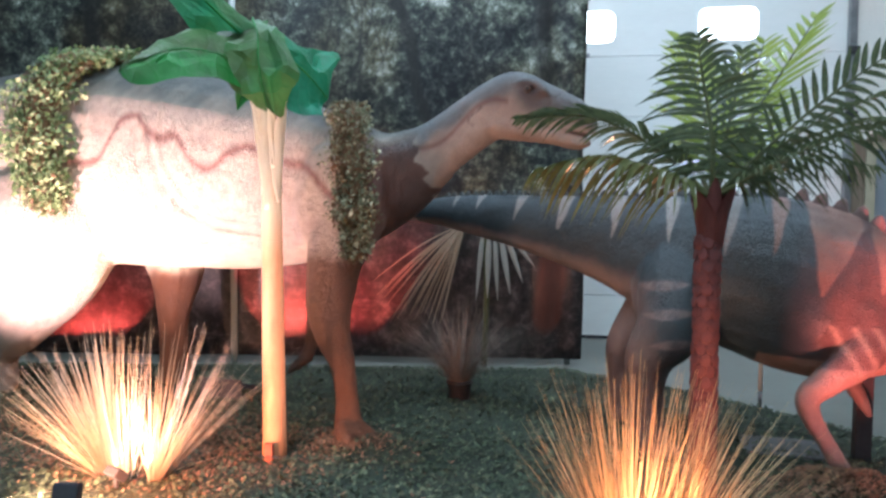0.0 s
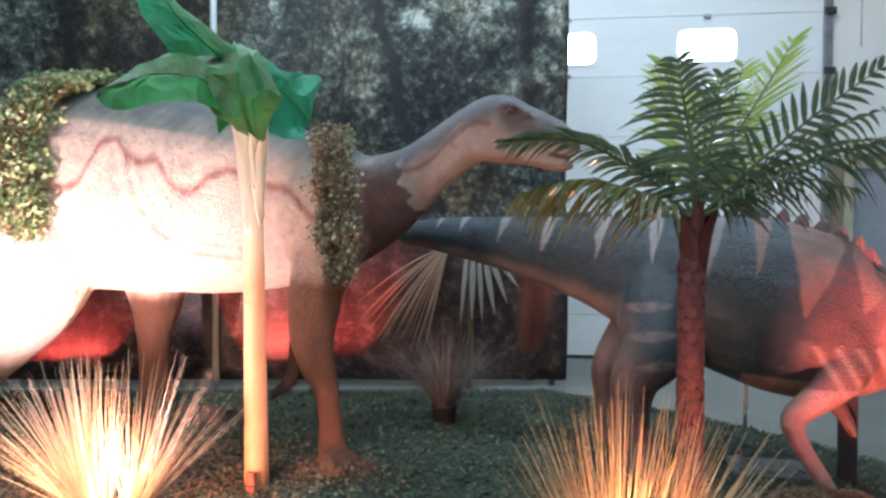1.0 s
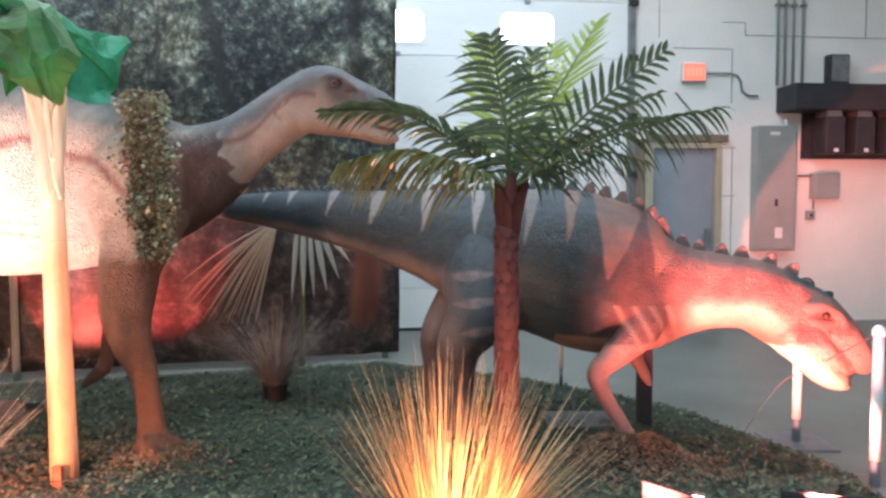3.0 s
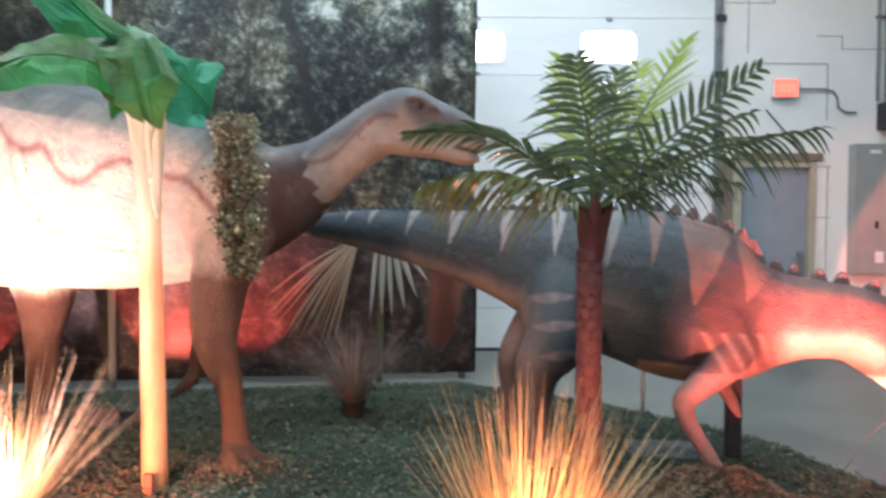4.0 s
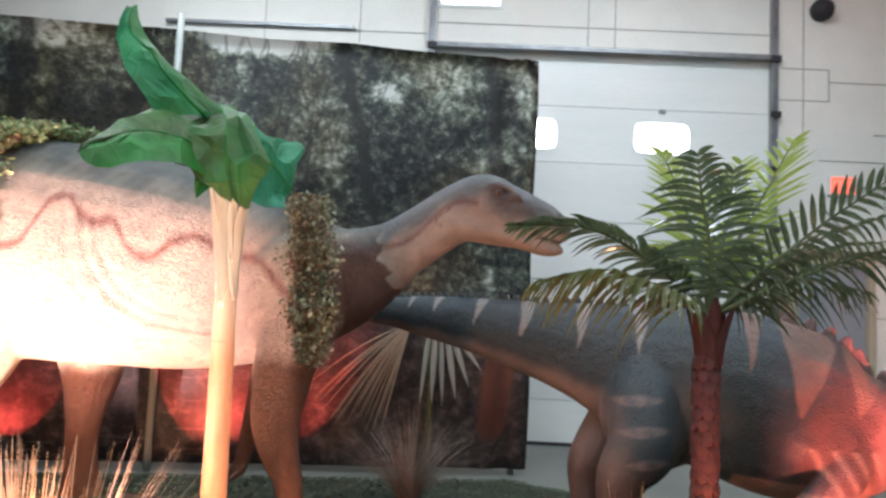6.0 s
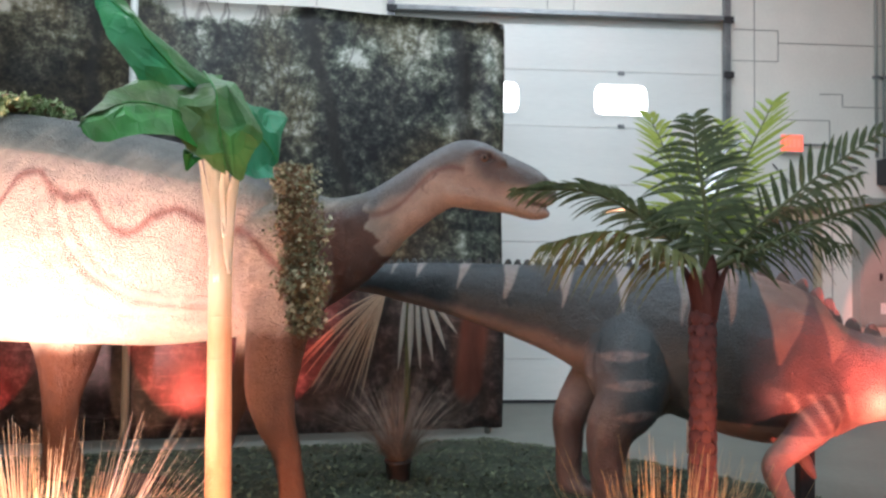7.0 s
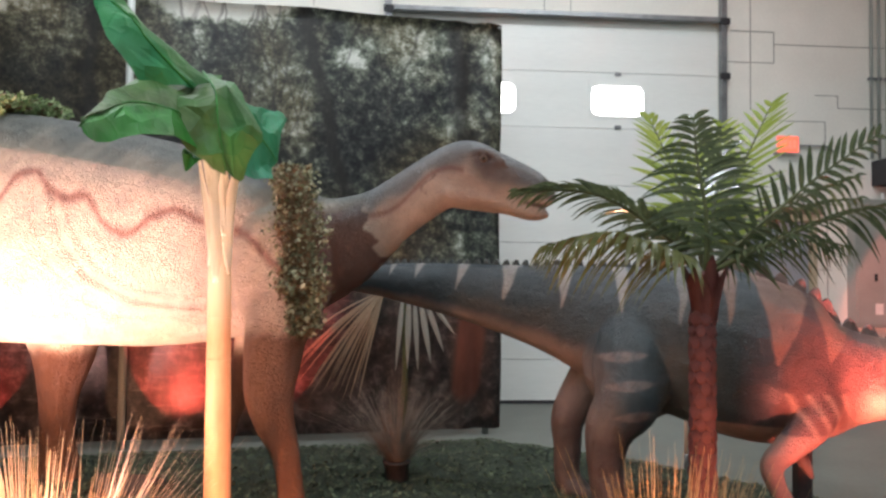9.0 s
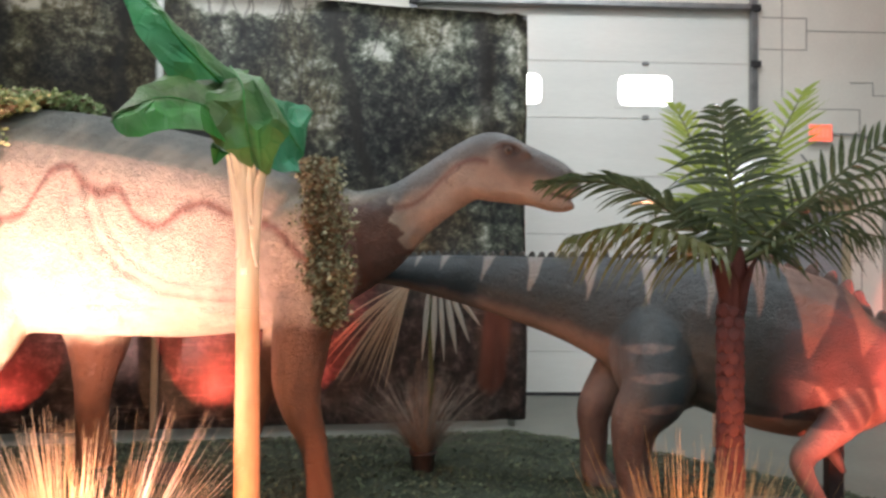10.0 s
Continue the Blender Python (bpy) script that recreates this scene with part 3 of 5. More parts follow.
# side door
door = wall_thing("door_2", 1.98, 0, "closed blue-grey metal door in a tan frame", "door", kind="structure")
part("leaf", boxed(-0.375, 0.375, 0.03, 0.075, 0.005, 2.03, 0.003), M_LEAFDOOR, door)
for x0, x1 in ((-0.475, -0.38), (0.38, 0.445)):
    part("jamb", boxed(x0, x1, -0.03, 0.12, 0, 2.05, 0.004), M_FRAME, door)
part("head", boxed(-0.475, 0.445, -0.03, 0.12, 2.052, 2.12, 0.004), M_FRAME, door)
part("header_board", boxed(-0.47, 0.51, -0.05, -0.003, 2.124, 2.205, 0.004), M_BOARD, door, "weathered brown header board")
part("side_board", boxed(-0.61, -0.485, -0.035, -0.003, 0, 2.15, 0.004), M_BOARD, door, "weathered brown side board")
handle = part("handle", boxed(0.27, 0.33, -0.005, 0.028, 0.95, 1.12, 0.006), M_STEEL, door, "grey steel handle plate")
part("lever", tube(bmesh.new(), [(0.30, -0.005, 1.05), (0.30, -0.05, 1.05), (0.19, -0.052, 1.05)], 0.009), M_STEEL, handle)

# exit sign and its conduit
sign = wall_thing("exit_sign", 2.05, 2.805, "glowing red exit sign box on the wall", "exit sign")
part("housing", boxed(-0.14, 0.14, -0.075, -0.003, 0, 0.205, 0.008), M_WHITEPOST, sign)
part("face", boxed(-0.128, 0.128, -0.081, -0.076, 0.012, 0.193, 0.003), M_EXIT, sign)
for k in range(4):
    part("bar", boxed(-0.095 + k * 0.052, -0.062 + k * 0.052, -0.085, -0.082, 0.055, 0.15), M_EXITBAR, sign)
conduit = wall_thing("wall_conduit", 2.232, 2.905, "thin grey electrical conduit bent along the wall", "conduit")
part("pipe", tube(bmesh.new(), [(0.0, -0.03, 0), (0.28, -0.03, 0), (0.36, -0.03, -0.02), (0.41, -0.03, -0.10), (0.42, -0.03, -0.2), (0.50, -0.03, -0.25), (0.62, -0.03, -0.25)], 0.011), M_STEEL, conduit, smooth=True)
cable = wall_thing("wall_cable", 1.858, 2.68, "thin cable slanting to the door header", "cable")
part("wire", tube(bmesh.new(), [(0.0, -0.02, 0.0), (0.24, -0.03, -0.27), (0.48, -0.03, -0.5)], 0.008, 6), M_STEEL, cable)

# electrical cabinet, rack, boxes, riser pipes
cab = wall_thing("electrical_cabinet", 3.03, 0.86, "tall grey-green electrical cabinet on the wall", "cabinet")
part("body", boxed(-0.24, 0.24, -0.15, -0.003, 0, 1.44, 0.006), M_CABINET, cab)
cab_door = part("door", boxed(-0.22, 0.22, -0.164, -0.151, 0.03, 1.41, 0.004), M_CABINET, cab)
part("latch", boxed(-0.03, 0.0, -0.182, -0.165, 0.52, 0.6, 0.004), M_DARK, cab_door)
part("label", boxed(-0.02, 0.07, -0.169, -0.1645, 0.15, 0.27), M_LABEL, cab_door)
part("label", boxed(-0.10, 0.02, -0.169, -0.1645, 1.33, 1.37), M_LABEL, cab_door)
part("knob", tube(bmesh.new(), [(0.16, -0.06, 1.44), (0.16, -0.06, 1.52)], 0.02), M_LABEL, cab)
rack = wall_thing("wall_rack", 3.96, 1.93, "black metal rack with dark hanging units", "rack")
part("hood", boxed(-0.87, 1.05, -0.38, -0.003, 0.53, 0.82, 0.01), M_DARK, rack)
part("back_panel", boxed(-0.55, 1.05, -0.05, -0.004, 0.0, 0.528), M_DARK, rack)
for k in range(4):
    unit = part("unit", boxed(-0.46 + k * 0.37, -0.22 + k * 0.37, -0.33, -0.052, 0.04, 0.46, 0.02), M_DARK, rack)
    part("collar", boxed(-0.43 + k * 0.37, -0.25 + k * 0.37, -0.30, -0.08, 0.462, 0.53), M_STEEL, unit)
    part("tag", boxed(-0.36 + k * 0.37, -0.31 + k * 0.37, -0.336, -0.331, 0.06, 0.10), M_LABEL, unit)
wall_box = wall_thing("junction_box", 3.80, 2.80, "dark grey junction box above the rack", "junction box")
part("body", boxed(-0.12, 0.12, -0.12, -0.003, 0, 0.33, 0.006), M_DARK, wall_box)
part("cover", boxed(-0.105, 0.105, -0.127, -0.121, 0.015, 0.315, 0.002), M_STEEL, wall_box)
meter = wall_thing("breaker_box", 3.69, 1.46, "grey breaker box with conduit under the rack", "breaker box")
part("body", boxed(-0.16, 0.16, -0.10, -0.003, 0, 0.30, 0.006), M_CABINET, meter)
part("cover", boxed(-0.14, 0.14, -0.108, -0.101, 0.02, 0.28, 0.003), M_CABINET, meter)
part("conduit", tube(bmesh.new(), [(-0.32, -0.04, 0.27), (-0.16, -0.04, 0.27)], 0.012), M_STEEL, meter)
part("conduit", tube(bmesh.new(), [(-0.12, -0.03, -0.12), (-0.12, -0.03, 0.0)], 0.010), M_STEEL, meter)
switch = wall_thing("wall_switch", 3.535, 1.215, "small grey switch box on the wall", "switch")
part("body", boxed(-0.05, 0.05, -0.05, -0.003, 0, 0.11, 0.006), M_CABINET, switch)
part("toggle", boxed(-0.012, 0.012, -0.062, -0.051, 0.035, 0.075, 0.003), M_DARK, switch)
for px in (3.082, 3.171, 3.274, 3.39):
    riser = wall_thing("riser_pipe", px, 2.78, "thin grey vertical riser pipe on the wall", "pipe", "riser pipes")
    part("pipe", tube(bmesh.new(), [(0, -0.03, 0), (0, -0.03, 3.22)], 0.017, 10), M_CABINET, riser, smooth=True)
    part("clip", boxed(-0.03, 0.03, -0.05, -0.003, 0.9, 0.93), M_STEEL, riser)
dome = wall_thing("wall_speaker", 1.84, 4.76, "dark round wall speaker high up", "speaker")
bm = bmesh.new()
tube(bm, [(0, -0.003, 0.1), (0, -0.06, 0.1), (0, -0.12, 0.09), (0, -0.15, 0.085)], [0.12, 0.125, 0.10, 0.03], 16)
part("body", bm, M_DARK, dome, smooth=True)
for sx, sy, watts in CEILING_STRIPS:
    strip = thing("ceiling_light", (sx, sy, 5.76), "hanging white strip light", "ceiling light", "ceiling strip lights")
    part("housing", boxed(-1.25, 1.25, -0.16, 0.16, 0.03, 0.1, 0.01), M_WHITEPOST, strip)
    part("tube", boxed(-1.2, 1.2, -0.12, 0.12, -0.005, 0.028, 0.01), M_TUBE, strip)
    for wx in (-1.0, 1.0):
        part("hanger", tube(bmesh.new(), [(wx, 0, 0.1), (wx, 0, 0.235)], 0.006, 6), M_STEEL, strip)

# ---- printed forest banner on its stand ----
BANNER_TURN = math.atan(0.27)
banner = thing("forest_banner", (0.10, 5.77, 0), "large vinyl banner printed with a dark forest", "banner")
banner.rotation_euler = (0, 0, BANNER_TURN)


def banner_sheet(width, top, bottom, nx, nz):
    bm = bmesh.new()
    rows = []
    for j in range(nz + 1):
        row = []
        for i in range(nx + 1):
            x, v = -width * (1 - i / nx), j / nz
            near = math.exp(-(x / 0.5) ** 2)
            ripple = 0.030 * near * math.sin(x * 22 + v * 1.5) + 0.010 * math.sin(x * 5.3 + v * 2.0) + 0.008 * math.sin(x * 2.1 - v * 5)
            row.append(bm.verts.new((x + 0.012 * math.sin(v * 9), ripple, bottom + (top - bottom) * v - 0.015 * abs(math.sin(x * 1.9)) * v)))
        rows.append(row)
    for a, b in zip(rows, rows[1:]):
        for k in range(nx):
            bm.faces.new((a[k], a[k + 1], b[k + 1], b[k]))
    bmesh.ops.solidify(bm, geom=bm.faces[:], thickness=0.003)
    return bm


sheet = part("sheet", banner_sheet(6.9, 3.69, 0.06, 150, 30), M_BANNER, banner, smooth=True)
for px, py, top in ((-6.0, -0.05, 3.75), (-3.13, -0.05, 3.8), (-0.12, 0.05, 3.7)):
    part("pole", tube(bmesh.new(), [(px, py, 0), (px, py, top)], 0.030, 12), M_CABINET, banner, "grey painted steel pole", smooth=True)
part("top_bar", tube(bmesh.new(), [(-6.9, 0.05, 3.66), (0, 0.05, 3.66)], 0.02, 10), M_STEEL, banner, smooth=True)

# ---- moss bed ----
rng = random.Random(7)


def moss_edge(x):
    """How far back the bed reaches at x."""
    return float(np.interp(x, [-7, -2.8, -1.75, 0.0, 1.0, 1.6, 2.06, 2.3, 2.5, 2.62, 2.66], [3.6, 4.72, 5.03, 5.5, 5.02, 4.6, 4.15, 3.62, 3.3, 2.95, 1.4]))


def moss_height(x, y):
    e = min(moss_edge(x) - y, (2.66 - x) * 1.2)
    rim = max(0.0, min(1.0, e / 0.22))
    h = (0.015 + 0.034 * rim + 0.022 * (noise.noise((x * 2.1, y * 2.1, 0)) + 0.4) + 0.014 * noise.noise((x * 7, y * 7, 3))) * (rim ** 0.5)
    mound = math.exp(-(((x - 1.52) / 0.27) ** 4 + ((y - 2.98) / 0.17) ** 2)) * 0.14
    foot = math.exp(-(((x + 0.95) / 0.32) ** 2 + ((y - 3.05) / 0.2) ** 2)) * 0.03
    return max(0.004, h) + mound + foot


bm = bmesh.new()
nx, ny = 150, 90
grid = {}
for i in range(nx + 1):
    for j in range(ny + 1):
        x = -7 + 9.66 * i / nx
        y = 1.2 + (moss_edge(x) - 1.2) * j / ny
        edge = min(i, nx - i, ny - j, j) == 0
        grid[i, j] = bm.verts.new((x, y, -0.002 if edge else moss_height(x, y)))
for i in range(nx):
    for j in range(ny):
        bm.faces.new((grid[i, j], grid[i + 1, j], grid[i + 1, j + 1], grid[i, j + 1]))
moss = tagged(part("moss_bed", bm, M_MOSSBED, smooth=True), "bed of dyed green moss and bark flakes", "moss bed", kind="structure")

verts, faces = [], []
while len(faces) < 64000:
    x, y = rng.uniform(-5.2, 2.68), rng.uniform(1.5, 5.5)
    if y > moss_edge(x) + rng.uniform(-0.05, 0.05) or rng.random() > (1.25 - 0.13 * y):
        continue
    s, a = rng.uniform(0.007, 0.015) * rng.choice((1, 1, 1, 1.5)), rng.uniform(0, 6.283)
    c = Vector((x, y, moss_height(x, y) + rng.uniform(0.0, 0.020)))
    d = Vector((math.cos(a), math.sin(a), rng.uniform(-0.7, 0.7))) * s
    e = Vector((-math.sin(a), math.cos(a), rng.uniform(-0.7, 0.7))) * s * rng.uniform(0.35, 0.8)
    n = len(verts)
    verts += [c - d, c + e, c + d, c - e]
    faces.append((n, n + 1, n + 2, n + 3))
me = bpy.data.meshes.new("moss_flakes")
me.from_pydata(verts, [], faces)
me.materials.append(M_MOSS)
tagged(new("moss_flakes", me), "loose dark green moss flakes on the bed", "moss flakes", kind="stuff")
verts, faces = [], []
BARK_PATCHES = ((-2.1, 2.7, 0.9, 0.5, 9000), (1.50, 2.93, 0.36, 0.20, 4200), (-0.98, 3.02, 0.24, 0.16, 1300), (0.95, 2.25, 0.5, 0.3, 1600))
for bx, by, wx, wy, count in BARK_PATCHES:
    for _ in range(count):
        x, y = rng.gauss(bx, wx * 0.6), rng.gauss(by, wy * 0.6)
        s, a = rng.uniform(0.006, 0.017), rng.uniform(0, 6.283)
        c = Vector((x, y, moss_height(x, y) + rng.uniform(0.008, 0.022)))
        d = Vector((math.cos(a), math.sin(a), rng.uniform(-0.6, 0.6))) * s
        e = Vector((-math.sin(a), math.cos(a), rng.uniform(-0.6, 0.6))) * s * rng.uniform(0.3, 0.6)
        n = len(verts)
        verts += [c - d, c + e, c + d, c - e]
        faces.append((n, n + 1, n + 2, n + 3))
me = bpy.data.meshes.new("bark_flakes")
me.from_pydata(verts, [], faces)
me.materials.append(M_BARKCHIP)
tagged(new("bark_flakes", me), "loose brown bark chips strewn on the moss", "bark chips", kind="stuff")
tagged(part("base_plate", boxed(1.18, 1.66, 3.52, 3.84, 0.0, 0.075, 0.006), M_PLATE), "dark steel base plate lying in the moss", "base plate")

# ---- long-necked dinosaur figure ----
D1_BODY = [
    (-4.6, 3.66, 1.62, 0.50), (-4.2, 3.66, 1.66, 0.66), (-3.8, 3.66, 1.67, 0.71), (-3.4, 3.65, 1.685, 0.715), (-3.04, 3.65, 1.69, 0.712), (-2.68, 3.65, 1.665, 0.695), (-2.32, 3.65, 1.63, 0.66),
    (-1.96, 3.65, 1.59, 0.62), (-1.61, 3.65, 1.56, 0.55), (-1.33, 3.65, 1.55, 0.47), (-1.12, 3.65, 1.56, 0.39), (-0.90, 3.64, 1.61, 0.29), (-0.69, 3.62, 1.72, 0.205),
]
D1_NECK = [
    (-1.0, 3.64, 1.58, 0.29), (-0.69, 3.62, 1.73, 0.195), (-0.51, 3.62, 1.85, 0.172), (-0.36, 3.62, 1.95, 0.170), (-0.24, 3.62, 2.012, 0.178), (-0.13, 3.60, 2.035, 0.182),
    (0.005, 3.565, 1.975, 0.160), (0.09, 3.525, 1.955, 0.138), (0.17, 3.485, 1.93, 0.116), (0.24, 3.45, 1.905, 0.096), (0.29, 3.425, 1.875, 0.078), (0.315, 3.415, 1.855, 0.052),
]
D1_LEGS = [
    [(-1.14, 3.42, 1.35, 0.24), (-1.185, 3.32, 1.10, 0.178), (-1.20, 3.29, 0.92, 0.156), (-1.205, 3.27, 0.77, 0.137), (-1.165, 3.25, 0.61, 0.108), (-1.115, 3.24, 0.50, 0.086), (-1.08, 3.22, 0.38, 0.072), (-1.055, 3.20, 0.24, 0.072), (-1.03, 3.16, 0.10, 0.086)],
    [(-3.35, 3.42, 1.35, 0.50), (-3.52, 3.36, 0.95, 0.45), (-3.72, 3.33, 0.62, 0.31), (-3.92, 3.34, 0.36, 0.21), (-3.95, 3.34, 0.1, 0.21)],
    [(-2.84, 3.98, 1.15, 0.28), (-2.83, 4.0, 0.88, 0.205), (-2.86, 4.0, 0.58, 0.125), (-2.86, 4.0, 0.3, 0.11), (-2.82, 3.98, 0.1, 0.14)],
    [(-1.45, 3.95, 1.2, 0.19), (-1.56, 4.0, 0.88, 0.12), (-1.64, 4.0, 0.62, 0.078), (-1.68, 4.0, 0.48, 0.054), (-1.70, 4.0, 0.38, 0.050), (-1.72, 3.98, 0.32, 0.052)],
]
D1_FLAT = 0.70


def build_pale_dinosaur():
    bm = bmesh.new()
    limb(bm, D1_BODY, D1_FLAT, 4, 28)
    limb(bm, D1_NECK, 0.74, 4, 22)
    for rows in D1_LEGS:
        limb(bm, rows, 0.9, 4, 18)
    # tail that leaves to the back
    limb(bm, [(-4.4, 3.66, 1.62, 0.5), (-5.0, 3.6, 1.5, 0.34), (-5.7, 3.45, 1.35, 0.2), (-6.6, 3.2, 1.25, 0.08)], 0.9, 4, 18)
    # brow, cheek, jaw and toes
    limb(bm, [(-0.30, 3.61, 1.915, 0.085), (-0.14, 3.60, 1.895, 0.088), (0.0, 3.565, 1.866, 0.078), (0.11, 3.515, 1.828, 0.060), (0.20, 3.475, 1.788, 0.050), (0.265, 3.44, 1.772, 0.038), (0.305, 3.425, 1.768, 0.022)], 1.35, 3, 14)
    # ridge from brow to muzzle
    limb(bm, [(-0.10, 3.585, 2.175, 0.030), (0.02, 3.555, 2.115, 0.034), (0.15, 3.50, 2.045, 0.032), (0.25, 3.45, 1.985, 0.030), (0.31, 3.42, 1.92, 0.026)], 1.6, 3, 10)
    for yy in (3.472, 3.700):
        limb(bm, [(-0.14, yy + 0.02, 2.115, 0.020), (-0.07, yy + 0.004, 2.136, 0.022), (0.01, yy - 0.018, 2.112, 0.020), (0.07, yy - 0.045, 2.06, 0.018)], 0.9, 3, 10)
        limb(bm, [(-0.13, yy + 0.026, 2.065, 0.016), (-0.05, yy - 0.008, 2.040, 0.019), (0.03, yy - 0.034, 2.062, 0.014)], 0.9, 3, 10)
    for k in range(-1, 2):
        limb(bm, [(-1.02, 3.13 + 0.06 * k, 0.115, 0.060), (-0.94 + 0.02 * k, 3.06 + 0.08 * k, 0.095, 0.052), (-0.87 + 0.03 * k, 3.01 + 0.10 * k, 0.070, 0.034)], 1.0, 2, 10)
    for k in (-1, 1):
        limb(bm, [(-1.72, 3.98 + 0.03 * k, 0.31, 0.045), (-1.77, 3.95 + 0.05 * k, 0.26, 0.034), (-1.80, 3.93 + 0.06 * k, 0.22, 0.020)], 1.0, 2, 10)
    # shoulder and hip swellings, skin folds over the belly
    bmesh.ops.create_icosphere(bm, subdivisions=3, radius=1, matrix=Matrix.LocRotScale((-1.2, 3.40, 1.45), None, (0.30, 0.20, 0.36)))
    bmesh.ops.create_icosphere(bm, subdivisions=3, radius=1, matrix=Matrix.LocRotScale((-3.4, 3.45, 1.55), None, (0.62, 0.36, 0.62)))
    me = remeshed(bm, 0.0125, 8)
    v = verts_of(me)
    x, y, z = v.T
    # fold relief on the flank
    rows = np.array(D1_BODY)
    zc, rv = np.interp(x, rows[:, 0], rows[:, 2]), np.interp(x, rows[:, 0], rows[:, 3])
    rel = (z - zc) / rv
    near = (y < 3.6)
    fold = np.zeros(len(v))
    w0 = wavy(x, z, 2.0)
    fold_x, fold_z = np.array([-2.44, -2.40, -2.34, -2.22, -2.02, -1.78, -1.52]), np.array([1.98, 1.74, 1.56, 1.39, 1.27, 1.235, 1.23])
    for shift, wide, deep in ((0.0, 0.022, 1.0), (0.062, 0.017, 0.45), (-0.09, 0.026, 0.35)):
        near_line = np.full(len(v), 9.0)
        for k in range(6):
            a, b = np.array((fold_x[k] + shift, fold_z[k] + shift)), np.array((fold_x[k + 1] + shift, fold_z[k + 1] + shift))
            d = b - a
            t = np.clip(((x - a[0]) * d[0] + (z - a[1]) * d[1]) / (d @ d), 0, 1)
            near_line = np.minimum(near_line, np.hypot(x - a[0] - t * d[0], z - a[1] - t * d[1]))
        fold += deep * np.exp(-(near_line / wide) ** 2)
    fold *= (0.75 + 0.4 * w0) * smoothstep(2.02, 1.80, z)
    y2 = y + np.where(near, 0.022 * np.clip(fold, 0, 1) - 0.030 * smoothstep(1.20, 1.13, z) * smoothstep(-2.75, -2.45, x) * smoothstep(-1.35, -1.55, x) * (z > 0.9), 0)
    v[:, 1] = y2
    me.vertices.foreach_set("co", v.ravel().astype(np.float32))
    w = wavy(x, z, 1.0)
    c = np.tile(np.array((0.50, 0.445, 0.37)), (len(v), 1))
    c = blend(c, smoothstep(-0.55, -0.95, rel) * (z > 0.8), (0.62, 0.55, 0.42))
    c = blend(c, smoothstep(0.40, 0.94, rel + 0.10 * w), (0.135, 0.15, 0.145))
    # wandering maroon line along the flank
    wave = spline([(-4.2, 1.7), (-3.6, 1.9), (-3.1, 1.70), (-2.74, 1.70), (-2.59, 1.94), (-2.48, 1.98), (-2.40, 1.87), (-2.30, 1.83), (-2.19, 1.84), (-2.07, 1.68), (-1.94, 1.645), (-1.83, 1.71), (-1.70, 1.78), (-1.56, 1.70), (-1.31, 1.63), (-1.05, 1.42)], 6)
    zl = np.interp(x + 0.05, wave[:, 0], wave[:, 1])
    line = np.exp(-((z - zl - 0.016 * w) / 0.030) ** 2) * (x < -1.0) * (x > -4.2)
    c = blend(c, np.clip(line * 0.8, 0, 1), (0.20, 0.07, 0.06))
    # collar
    edge = -0.73 + 0.42 * (1.78 - z) + 0.055 * w + 0.03 * np.sin(z * 55)
    collar = smoothstep(-1.12, -1.0, x) * (1 - smoothstep(edge - 0.007, edge + 0.007, x)) * (z > 1.0) * (1 - smoothstep(1.80, 1.90, z + 0.25 * (-0.72 - x)))
    c = blend(c, collar, (0.125, 0.060, 0.043))
    c = blend(c, collar * smoothstep(1.66, 1.86, z + 0.03 * w), (0.105, 0.10, 0.10))
    # neck and head: grey above, cream below, brown stripe
    n = np.array(D1_NECK)
    nz, nr = np.interp(x, n[:, 0], n[:, 2]), np.interp(x, n[:, 0], n[:, 3])
    nrel = (z - nz) / nr
    on_neck = smoothstep(-0.80, -0.68, x) * (z > 1.4) * (1 - collar)
    neck_c = blend(np.tile(np.array((0.33, 0.265, 0.225)), (len(v), 1)), smoothstep(-0.05, 0.55, nrel + 0.14 * w), (0.115, 0.12, 0.125))
    stripe = np.exp(-((nrel - 0.12 - 0.18 * np.sin(x * 14)) / 0.10) ** 2) * (x < -0.16)
    neck_c = blend(neck_c, stripe * 0.75, (0.15, 0.06, 0.05))
    crack = np.exp(-((x + 0.37 + 0.04 * np.sin(z * 40)) / 0.007) ** 2) * smoothstep(0.0, 0.1, nrel + 0.35) * smoothstep(0.30, 0.2, nrel)
    neck_c = blend(neck_c, crack * 0.7, (0.06, 0.03, 0.025))
    head = smoothstep(-0.24, -0.02, x)
    neck_c = blend(neck_c, head * smoothstep(-0.75, 0.2, nrel + 0.1 * w), (0.095, 0.080, 0.078))
    neck_c = blend(neck_c, smoothstep(0.08, 0.22, x) * smoothstep(-0.2, 0.5, nrel), (0.07, 0.072, 0.075))
    neck_c = blend(neck_c, smoothstep(0.62, 0.92, nrel), (0.17, 0.185, 0.20))
    mouth = np.exp(-((z - (1.828 - 0.25 * (x - 0.21))) / 0.013) ** 2) * smoothstep(0.14, 0.21, x)
    neck_c = blend(neck_c, mouth, (0.03, 0.012, 0.012))
    sock = np.exp(-((np.hypot((x + 0.05) / 1.15, z - 2.085) / 0.055) ** 4)) * 0.5
    neck_c = blend(neck_c, sock, (0.075, 0.048, 0.046))
    nostril = np.exp(-((np.hypot(x - 0.29, z - 1.955) / 0.014) ** 2))
    neck_c = blend(neck_c, nostril, (0.02, 0.012, 0.012))
    c = c * (1 - on_neck[:, None]) + neck_c * on_neck[:, None]
    # legs
    leg = smoothstep(0.98, 0.84, z + 0.03 * w) * (x > -3.2) * ((x > -2.3) | (y > 3.75))
